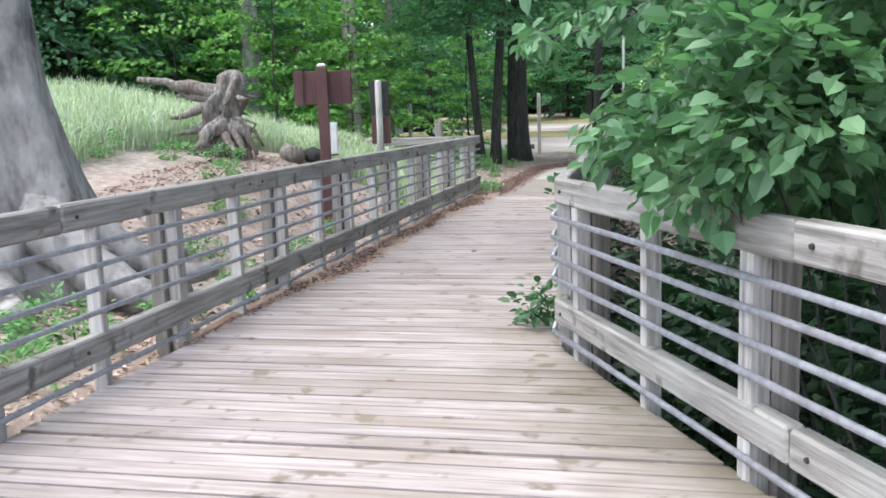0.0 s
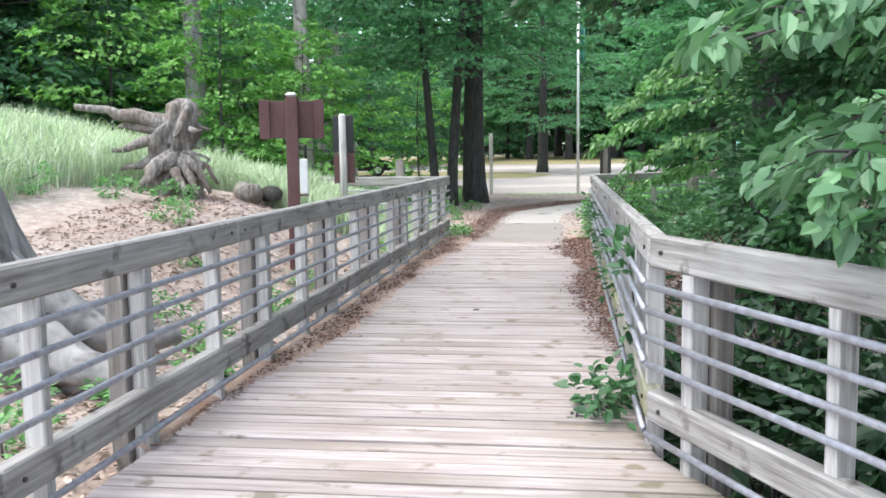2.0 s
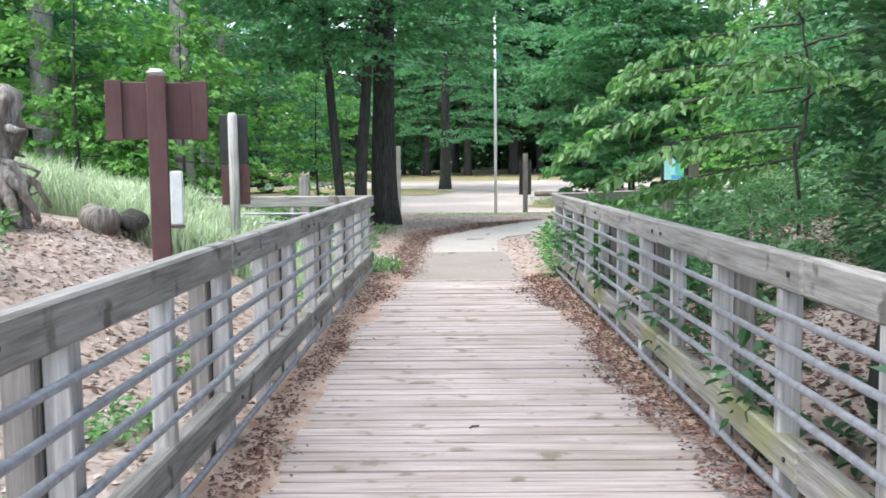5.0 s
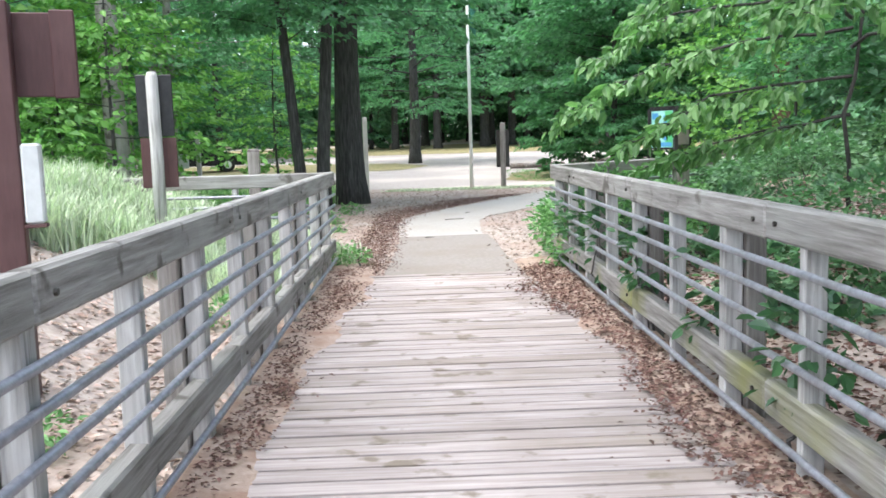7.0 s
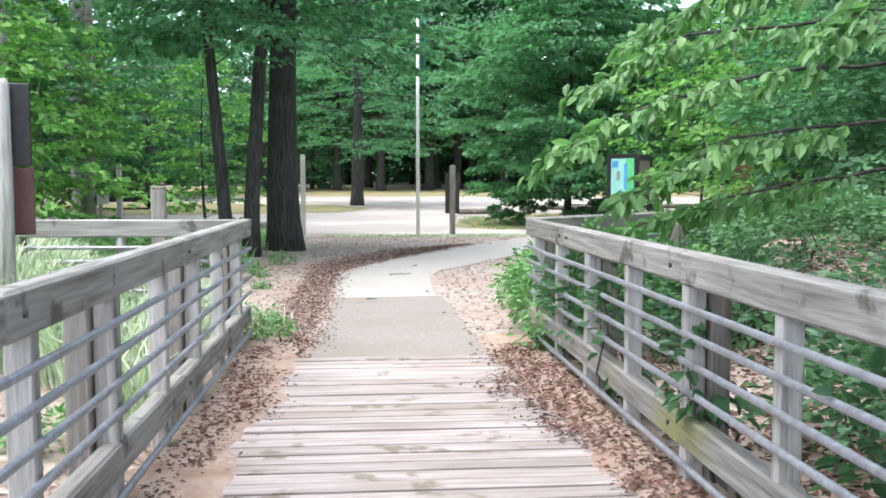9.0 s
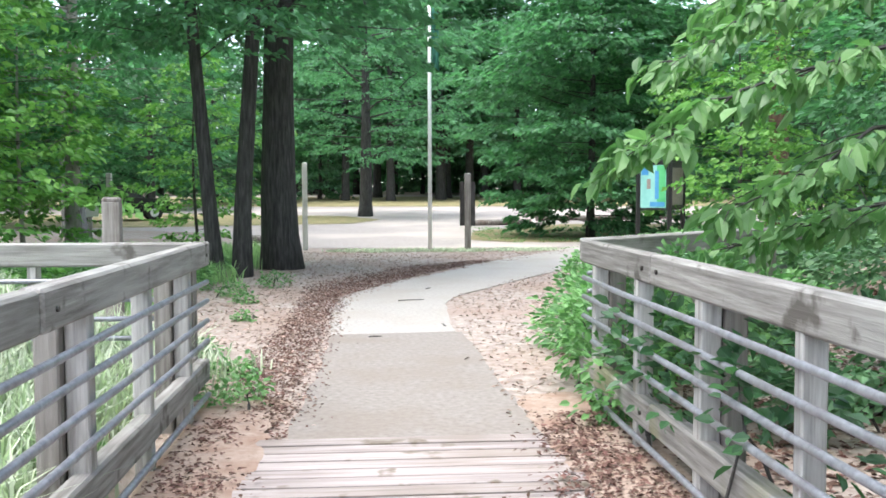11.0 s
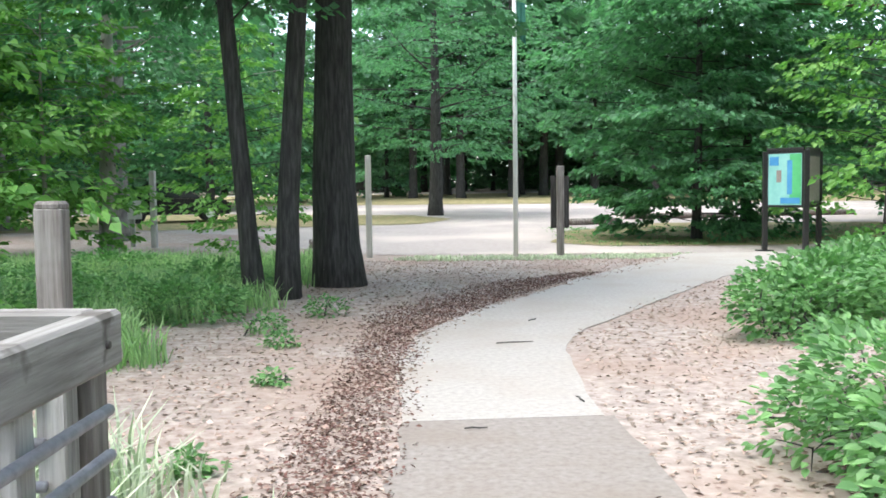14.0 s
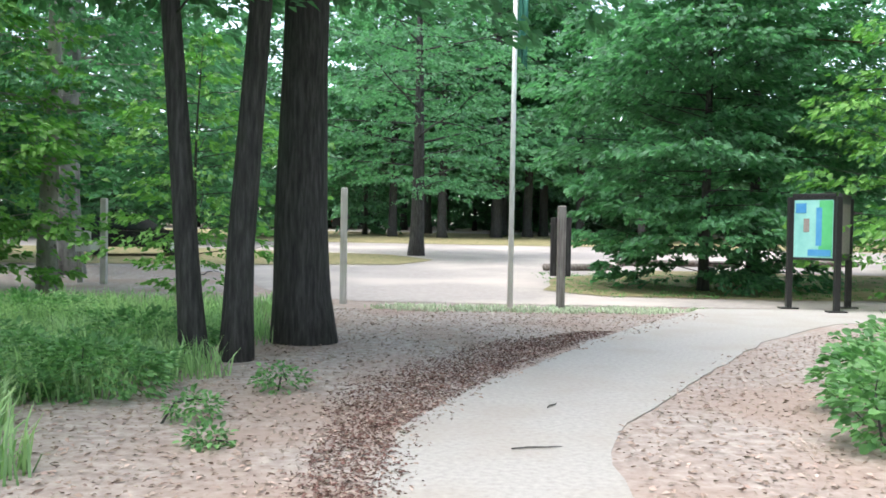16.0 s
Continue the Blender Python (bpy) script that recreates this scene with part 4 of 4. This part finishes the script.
# undergrowth filled in below the deck, its shade painted by the near-black leaves
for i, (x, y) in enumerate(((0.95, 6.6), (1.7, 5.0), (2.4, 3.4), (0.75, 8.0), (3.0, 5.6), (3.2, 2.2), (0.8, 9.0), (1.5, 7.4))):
    shrub((x, y, -1.5), [(0, 0, 0.8, 0.75, 0.9, 0.8), (0.2, 0.1, 1.6, 0.6, 0.8, 0.5)], 1500, 0.12, leaf_hollow, "undergrowth filling the hollow below the deck, leaf colour darkened for shade", 40 + i, stems=5)
# ground cover over the hollow's slope, in the same shade-dark leaf colour
r9 = np.random.default_rng(91)
X9, Y9 = r9.uniform(0.0, 4.5, 11000), r9.uniform(-1, 11.0, 11000)
k9 = X9 > WING_X + np.maximum(0, WING_Y - Y9) * WING_SLOPE + 0.2
X9, Y9 = X9[k9], Y9[k9]
tagged(new("hollow_cover", leaves("hollow_cover", np.stack([X9, Y9, ground_z(X9, Y9) + r9.uniform(0.02, 0.5, len(X9))], 1), around(r9, len(X9)), upish(r9, len(X9)), 0.13, 0.085, leaf_hollow, True)), "leafy ground cover in the hollow below the deck, darkened for deep shade", "ground cover", kind="stuff")
# leafy boughs hanging over the rise
def arching_sapling(at, boughs, n, size, mat, label, seed):
    """A thin stem with arching boughs, side twigs and large hanging leaves; bough points are in the world."""
    r = np.random.default_rng(seed)
    ob = thing("sapling", at, 0, label, "sapling")
    o = np.array(at)
    top = np.array(boughs[0][0]) - o
    part("stem", tube(bmesh.new(), bent((0, 0, -0.1), top + np.array([0, 0, 1.2]), 7, 0.06, r), [0.028, 0.026, 0.024, 0.022, 0.019, 0.014, 0.007], 8, 0.1), bark_dark, ob, smooth=True)
    tot = sum(np.linalg.norm(np.array(b[-1]) - np.array(b[0])) for b in boughs)
    P, D = [], []
    for b in boughs:
        q = np.array(b) - o
        t = np.linspace(0, 1, 12)
        line = np.stack([np.interp(t, np.linspace(0, 1, len(q)), q[:, c]) for c in range(3)], 1)
        line[1:-1] += r.normal(0, 0.015, (10, 3))
        bough = part("bough", tube(bmesh.new(), line.tolist(), np.linspace(0.022, 0.004, 12).tolist(), 6), bark_dark, ob)
        ln = np.linalg.norm(q[-1] - q[0])
        ax = (q[-1] - q[0]) / ln
        lat = np.cross(ax, (0, 0, 1.0))
        lat /= np.linalg.norm(lat)
        twigs = int(5 + ln * 5)
        for j in range(twigs):
            f = 0.15 + 0.85 * (j + r.uniform(0, 1)) / twigs
            st = np.array([np.interp(f, t, line[:, c]) for c in range(3)])
            l = r.uniform(0.3, 0.6) * (1.15 - 0.6 * f)
            en = st + (lat * (1 if j % 2 else -1) * r.uniform(0.4, 1.0) + ax * 0.8) * l + np.array([0, 0, r.uniform(-0.35, 0.05) * l])
            part("twig", tube(bmesh.new(), [st, (st + en) / 2 + np.array([0, 0, 0.03]), en], [0.006, 0.004, 0.002], 4), bark_dark, bough)
            k = max(5, int(n * ln / tot / twigs))
            v = r.uniform(0.1, 1.05, k)[:, None]
            P.append(st + (en - st) * v + r.normal(0, 0.035, (k, 3)))
            d = (en - st) / l * 0.7 + r.normal(0, 0.45, (k, 3))
            d[:, 2] -= r.uniform(0.25, 0.95, k)
            D.append(d)
    P, D = np.concatenate(P), np.concatenate(D)
    sz = size * r.uniform(0.6, 1.25, len(P))
    part("foliage", leaves("foliage", P, D, upish(r, len(P), 0.6), sz, sz * 0.55, mat, True), mat, ob)


arching_sapling((1.6, 6.0, -1.7), [
    ((1.6, 6.0, 1.7), (0.7, 5.7, 2.0), (-0.05, 5.3, 1.75)), ((1.6, 6.0, 2.0), (0.8, 5.9, 2.35), (-0.1, 5.6, 2.1)), ((1.6, 6.0, 1.5), (0.8, 5.6, 1.6), (0.2, 5.2, 1.35)), ((1.6, 6.0, 1.6), (1.0, 6.3, 1.7), (0.35, 6.3, 1.35))], 1200, 0.1, leaf_pale, "sapling arching its leafy boughs over the railing", 34)
arching_sapling(on(3.0, 17.6), [
    ((3.0, 17.6, 2.4), (1.5, 17.4, 2.2), (0.55, 17.4, 1.9), (0.0, 17.5, 1.5)), ((3.0, 17.6, 2.8), (1.3, 17.9, 2.65), (0.3, 17.7, 2.15)),
    ((3.0, 17.6, 1.9), (1.5, 17.3, 1.75), (0.55, 17.3, 1.25)), ((3.0, 17.6, 3.2), (1.7, 18.2, 3.1), (0.9, 18.3, 2.6)),
    ((3.0, 17.6, 2.5), (2.3, 16.6, 2.7), (1.6, 15.7, 2.3)), ((3.0, 17.6, 3.2), (2.4, 16.8, 3.6), (1.5, 16.2, 3.2)), ((3.0, 17.6, 1.5), (1.9, 18.0, 1.3), (0.9, 18.4, 0.95)),
    ((3.0, 17.6, 2.2), (3.4, 16.5, 2.5), (3.1, 15.2, 2.1)), ((3.0, 17.6, 2.9), (4.0, 17.0, 3.2), (4.4, 16.0, 2.8))], 2600, 0.15, leaf_large, "sapling with arching boughs of large pale hanging leaves", 35)
shrub(on(3.0, 12.9), [(-0.4, 0.0, 1.9, 0.8, 0.9, 0.5), (-0.7, 0.2, 3.0, 1.0, 1.1, 0.6), (0.5, 0.3, 2.5, 0.9, 1.0, 0.6), (-0.2, 0.6, 4.0, 1.1, 1.1, 0.6)], 6500, 0.1, leaf_pale, "tall leafy shrub on the rise", 37, stems=2, width=0.7)
shrub((4.6, 22.5, 0.3), [(0, 0, 2.2, 1.2, 1.2, 0.4), (0.6, 0, 3.0, 1.4, 1.2, 0.5)], 3200, 0.12, leaf_beech, "leafy sapling among the undergrowth", 36, stems=1)
# low undergrowth beyond the railing
r0 = random.Random(8)
for i, (x, y, rx, rz, m) in enumerate(((1.3, 14.5, 0.8, 0.35, 0), (2.4, 15.8, 1.0, 0.4, 0), (1.4, 17.2, 0.8, 0.4, 0), (3.2, 19.6, 1.2, 0.4, 0), (2.2, 21.0, 1.0, 0.4, 0), (4.4, 24.5, 1.2, 0.45, 0), (1.5, 23.7, 0.65, 0.32, 1), (2.1, 24.7, 0.8, 0.36, 1), (2.9, 25.9, 0.9, 0.38, 1), (3.9, 27.2, 1.0, 0.4, 1), (2.8, 23.4, 0.95, 0.36, 1), (6.2, 26.5, 1.3, 0.5, 0), (1.6, 19.3, 0.6, 0.35, 1), (5.6, 21.0, 1.3, 0.5, 0))):
    shrub(on(x, y), [(0, 0, rz * 0.75, rx, rx * 0.85, rz), (0.4 * rx, 0.2, rz * 0.9, rx * 0.6, rx * 0.6, rz * 0.9)], int(2600 * rx), 0.075, (leaf_pale, leaf_ground)[m], "low green undergrowth on the leaf litter", 50 + i, stems=4, width=0.85)
# bright foliage at the end of the railing
shrub(on(0.1, 18.1), [(0.05, 0.2, 0.35, 0.45, 0.55, 0.35), (-0.15, -0.6, 0.25, 0.25, 0.5, 0.28), (0.35, 0.9, 0.4, 0.5, 0.6, 0.4), (0.3, -0.5, 0.7, 0.3, 0.6, 0.3)], 4200, 0.066, leaf_ground, "bright green weeds growing round the railing end", 71)
shrub(on(0.55, 19.6), [(0, 0, 0.35, 0.6, 0.8, 0.38), (0.3, 1.2, 0.3, 0.55, 0.7, 0.33), (-0.35, 0.3, 0.2, 0.35, 0.5, 0.2)], 3600, 0.066, leaf_ground, "bright green weeds beside the path", 72)
# vines on the railing
for i, (x, y, z, ry, rz, n) in enumerate(((-0.1, 7.9, 0.5, 0.22, 0.45, 130), (-0.3, 7.35, 0.12, 0.28, 0.12, 150), (-0.05, 9.9, 0.45, 0.2, 0.2, 70), (-0.05, 11.4, 0.5, 0.3, 0.25, 120), (0.0, 12.6, 0.55, 0.35, 0.35, 150), (0.0, 14.1, 0.55, 0.35, 0.3, 160), (0.0, 15.5, 0.5, 0.5, 0.35, 220), (-0.05, 16.7, 0.5, 0.5, 0.35, 260))):
    shrub((x, y, 0), [(0, 0, z, 0.13, ry, rz)], n, 0.085, leaf_shrub, "creeping vine threading the railing pipes", 80 + i, name="vine", stems=2)
# small plants on the sandy bank
for i, (x, y, s) in enumerate(((-3.2, 5.6, 0.3), (-3.6, 6.7, 0.35), (-3.1, 7.4, 0.2), (-4.3, 5.0, 0.4), (-3.3, 9.0, 0.22), (-4.4, 11.2, 0.25), (-5.0, 12.3, 0.25), (-3.3, 10.6, 0.2), (-5.6, 13.6, 0.3), (-3.0, 16.6, 0.25), (-3.2, 14.9, 0.2), (-2.4, 18.0, 0.2), (-2.55, 19.0, 0.14), (-2.95, 19.9, 0.12), (-3.1, 23.6, 0.12), (-2.9, 22.0, 0.09), (-7.0, 12.6, 0.4), (-3.5, 4.4, 0.35), (-3.9, 6.0, 0.4), (-3.2, 6.3, 0.3), (-2.95, 8.2, 0.2), (-4.0, 9.6, 0.25), (-3.4, 12.0, 0.18), (-6.2, 13.3, 0.3), (-7.6, 11.6, 0.4), (-6.6, 11.0, 0.3), (-3.4, 24.4, 0.2), (-3.0, 25.6, 0.22))):
    shrub(on(x, y), [(0, 0, s * 0.45, s, s, s * 0.5)], int(1100 * s) + 60, 0.048, leaf_ground, "small green seedling plants on the sand", 100 + i, stems=1, name="seedling")
# fern-like cover under the twin trees
for i, (x, y, rx) in enumerate(((-5.2, 25.6, 0.9), (-6.6, 26.6, 1.0), (-4.7, 27.8, 0.7), (-6.0, 24.4, 0.9), (-7.8, 25.4, 1.1), (-4.4, 25.3, 0.6), (-8.6, 28.5, 1.2), (-6.8, 29.5, 1.1), (-9.5, 26.5, 1.2))):
    shrub(on(x, y), [(0, 0, 0.2, rx, rx, 0.28)], int(2300 * rx), 0.065, leaf_ground, "bright green ground cover under the trees", 130 + i, stems=1, name="ground_cover")


def grass(name, n, xs, ys, h, seed, mat, label, keep=None):
    r = np.random.default_rng(seed)
    X, Y = r.uniform(*xs, n), r.uniform(*ys, n)
    tuft = r.integers(0, n // 14 + 1, n)
    X, Y = X[tuft] + r.normal(0, 0.09, n), Y[tuft] + r.normal(0, 0.09, n)
    if keep:
        k = keep(X, Y)
        X, Y = X[k], Y[k]
    n = len(X)
    B = np.stack([X, Y, ground_z(X, Y) - 0.02], 1)
    H = h * r.uniform(0.5, 1.2, n)[:, None]
    a = r.uniform(0, 6.28, n)
    d = np.stack([np.cos(a), np.sin(a), np.zeros(n)], 1)
    s = np.stack([-np.sin(a), np.cos(a), np.zeros(n)], 1) * 0.009
    up = np.array([0, 0, 1.0])
    b = r.uniform(0.15, 0.9, n)[:, None]
    V = np.stack([B - s, B + s, B + up * H * 0.6 + d * H * b * 0.35 + s * 0.8, B + up * H * 0.6 + d * H * b * 0.35 - s * 0.8, B + up * H * (1 - 0.3 * b) + d * H * b], 1).reshape(-1, 3)
    o = np.arange(n)[:, None] * 5
    me = bpy.data.meshes.new(name)
    me.from_pydata(V.tolist(), [], (o + np.array([[0, 1, 2, 3]])).tolist() + (o + np.array([[3, 2, 4]])).tolist())
    me.materials.append(mat)
    return tagged(new(name, me), label, "grass", kind="stuff")


grass("dune_grass", 42000, (-14, -6.3), (10.5, 21), 0.62, 1, grass_mat, "tall pale beach grass on the dune", lambda x, y: (y > 11.5 + 0.25 * np.sin(2 * x)) & (x < -6.9 + 0.9 * smooth(13, 16, y)))
grass("bank_grass", 24000, (-8.5, -2.9), (15.2, 19.5), 0.5, 2, grass_mat, "pale beach grass beside the railing", lambda x, y: (y > 15.6 + 0.35 * np.sin(3 * x)) | (x < -6.3))
grass("tree_grass", 46000, (-13, -3.0), (20.5, 33), 0.38, 3, fresh_grass, "green grass and weeds under the twin trees", lambda x, y: (x < -4.4 + 0.55 * smooth(25, 27, y) + 0.35 * np.sin(2 * y) + 0.2 * np.sin(5.3 * y)) & (y > 21.6 + 0.5 * np.sin(2.3 * x)))
grass("verge_grass", 5000, (-2.6, 4.0), (33.2, 34.8), 0.10, 4, grass_mat, "thin dry grass along the car park edge", lambda x, y: x < 2.0 + (y - 33))
grass("island_grass", 8000, (1.8, 13), (37.6, 46), 0.12, 5, leaf_ground, "thin grass on the tree island")
grass("railing_end_grass", 200, (-3.6, -2.4), (17.3, 20), 0.22, 6, grass_mat, "grass tufts at the end of the railing")


r8 = np.random.default_rng(88)
n8 = 30000
X8, Y8 = r8.uniform(-75, 75, n8), r8.uniform(100, 110, n8)
tagged(new("far_thicket", leaves("far_thicket", np.stack([X8, Y8, 1.5 + 8.5 * r8.uniform(0, 1, n8) ** 1.3], 1), around(r8, n8), upish(r8, n8, 0.8), 0.9, 0.6, leaf_dark)), "dark far thicket closing the wood", "thicket", kind="stuff")


# ---- fallen leaves ----
def litter(name, n, xs, ys, seed, label, keep=None, z=None, size=0.055):
    r = np.random.default_rng(seed)
    X, Y = r.uniform(*xs, n), r.uniform(*ys, n)
    if keep is not None:
        k = keep(X, Y, r)
        X, Y = X[k], Y[k]
    n = len(X)
    Z = (ground_z(X, Y) if z is None else z(X, Y)) + r.uniform(0.004, 0.02, n)
    D = around(r, n, 0.5)
    s = size * r.uniform(0.5, 1.4, n)
    return tagged(new(name, leaves(name, np.stack([X, Y, Z], 1), D, upish(r, n, 0.35), s, s * 0.55, dry_leaf)), label, "leaf litter", kind="stuff")


def off_path(x, y, r):
    c = np.interp(y, [17, 21, 24, 26, 28, 30, 33], [-1.28, -1.28, -1.15, -0.3, 0.7, 2.2, 4.6])
    w = np.interp(y, [17, 24, 28, 33], [0.7, 0.72, 0.95, 1.6])
    return np.abs(x - c) > w - np.abs(r.normal(0, 0.07, len(x)))


litter("leaf_litter", 34000, (-6.5, 5.5), (17.1, 33.5), 11, "brown fallen leaves beside the path", off_path, size=0.045)
litter("needle_band", 130000, (-3.4, 1.6), (17.2, 30.5), 14, "dark reddish needle litter along the path edge", lambda x, y, r: np.abs(x - np.interp(y, [17, 21, 24, 25.5, 27.2, 29.2, 30.5], [-2.15, -2.1, -2.05, -1.7, -0.9, 0.0, 0.8]) + 0.12) < 0.16 + np.abs(r.normal(0, 0.12, len(x))) + 0.75 * smooth(23.5, 26.5, y) * (1 - smooth(28.5, 30.5, y)) * r.uniform(0, 1, len(x)) * (x < np.interp(y, [24, 27.2, 30.5], [-2, -0.8, 0.9])), size=0.03).data.materials[0] = needle
litter("leaf_litter_bank", 15000, (-6, -2.6), (3, 15.5), 12, "brown fallen leaves on the sandy bank")
litter("leaf_litter_rise", 20000, (0.1, 5), (9.5, 20), 13, "brown fallen leaves under the shrubs", size=0.06).data.materials[0] = needle


# ---- twigs on the path ----
for i, (x, y, z, l, a) in enumerate(((-1.05, 23.6, 0.012, 0.34, 12), (-0.75, 25.0, 0.012, 0.2, 60), (-1.5, 20.7, 0.012, 0.13, 5), (-1.35, 10.6, 0.006, 0.07, 40), (-0.8, 21.4, 0.012, 0.15, 100))):
    ob = thing("twig", (x, y, z), a, "thin dry twig fallen on the walkway", "twig", "twigs on the walkway")
    part("stick", tube(bmesh.new(), [(-l / 2, 0, 0), (-l / 6, 0.01, 0.002), (l / 5, -0.006, 0.002), (l / 2, 0.008, 0)], [0.005, 0.006, 0.005, 0.003], 6), bark_dark, ob)

# ---- deck: joists, edge drifts, planks ----
deck = tagged(thing("deck_floor"), "weathered grey plank boardwalk deck", "boardwalk", kind="structure")
for jx in (-2.45, -1.9, -1.3, -0.75, -0.22):
    part("joist", beam(jx - 0.03, jx + 0.03, -2.2, 17.2, -0.2, -0.047, bevel=0), wood_y, deck)


def drift(name, x_edge, inward, y0, y1, seed, label):
    """A low drift of sand along a deck edge, with a ragged inner border."""
    bm = bmesh.new()
    rows = []
    for y in np.arange(y0, y1, 0.06):
        f = smooth(y0, y0 + 3.5, y) * (0.8 + 0.5 * smooth(13, 17, y))
        w = (0.42 + 0.13 * noise.noise(Vector((y * 1.3, seed, 0))) + 0.06 * noise.noise(Vector((y * 6, seed, 3)))) * max(0.12, float(f))
        row = []
        for i in range(9):
            u = i / 8
            h = 0.028 * (1 - u) ** 0.8 + 0.008 * (1 - u) * noise.noise(Vector((u * 4, y * 5, seed)))
            row.append(bm.verts.new((x_edge + inward * w * u, y, 0.001 + (h if i < 8 else -0.004))))
        rows.append(row)
    for a, b in zip(rows, rows[1:]):
        for i in range(8):
            bm.faces.new((a[i], a[i + 1], b[i + 1], b[i]))
    bmesh.ops.recalc_face_normals(bm, faces=bm.faces[:])
    return tagged(new(name, finish(bm, name, sand, True)), label, "sand", kind="stuff")


drift("sand_drift", -2.62, 1, 6.5, 18.2, 1.0, "sand and leaf crumbs drifted along the deck edge")
drift("sand_drift", -0.02, -1, 8.6, 18.2, 5.0, "sand and leaf crumbs drifted along the vine-clad edge").scale = (1, 1, 1)
litter("deck_litter", 14000, (-2.55, -1.9), (6.5, 17.6), 21, "brown leaf crumbs along the deck edge", lambda x, y, r: (x + 2.55) < (0.20 + 0.08 * np.sin(2.1 * y) + 0.05 * np.sin(7 * y) + 0.05 * r.standard_exponential(len(x))) * smooth(6, 10, y) * (0.8 + 0.5 * smooth(13, 17, y)), lambda x, y: 0.012 + 0 * x, 0.03).data.materials[0] = needle
litter("deck_litter_vines", 17000, (-1.1, -0.05), (8.3, 17.6), 22, "brown leaf crumbs along the vine-clad edge", lambda x, y, r: (-0.1 - x) < (0.36 + 0.09 * np.sin(1.7 * y) + 0.06 * np.sin(6 * y) + 0.05 * r.standard_exponential(len(x))) * smooth(8, 10.5, y) * (0.8 + 0.5 * smooth(13, 17, y)), lambda x, y: 0.014 + 0 * x, 0.034).data.materials[0] = needle

PITCH = 0.143
shared = {}
y, k = -2.1, 0
while y < 17.15:
    x1 = round(deck_edge(y + 0.07) - 0.02 + 0.05, 3)
    key = (x1, k % 3)
    if key not in shared:
        bm = beam(-2.57, x1, 0.0, PITCH - 0.020, -0.042, 0.0, bevel=0.002, jitter=0.0012)
        for v in bm.verts:
            if v.co.x > x1 - 0.02 and y < WING_Y:
                v.co.x = deck_edge(y + v.co.y) + 0.03 + min(0.0, v.co.x - x1)
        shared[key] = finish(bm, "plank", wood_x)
    p = new("plank", shared[key])
    p.parent = deck
    p.location = (random.uniform(-0.008, 0.008), y, random.uniform(-0.004, 0.003))
    y += PITCH
    k += 1
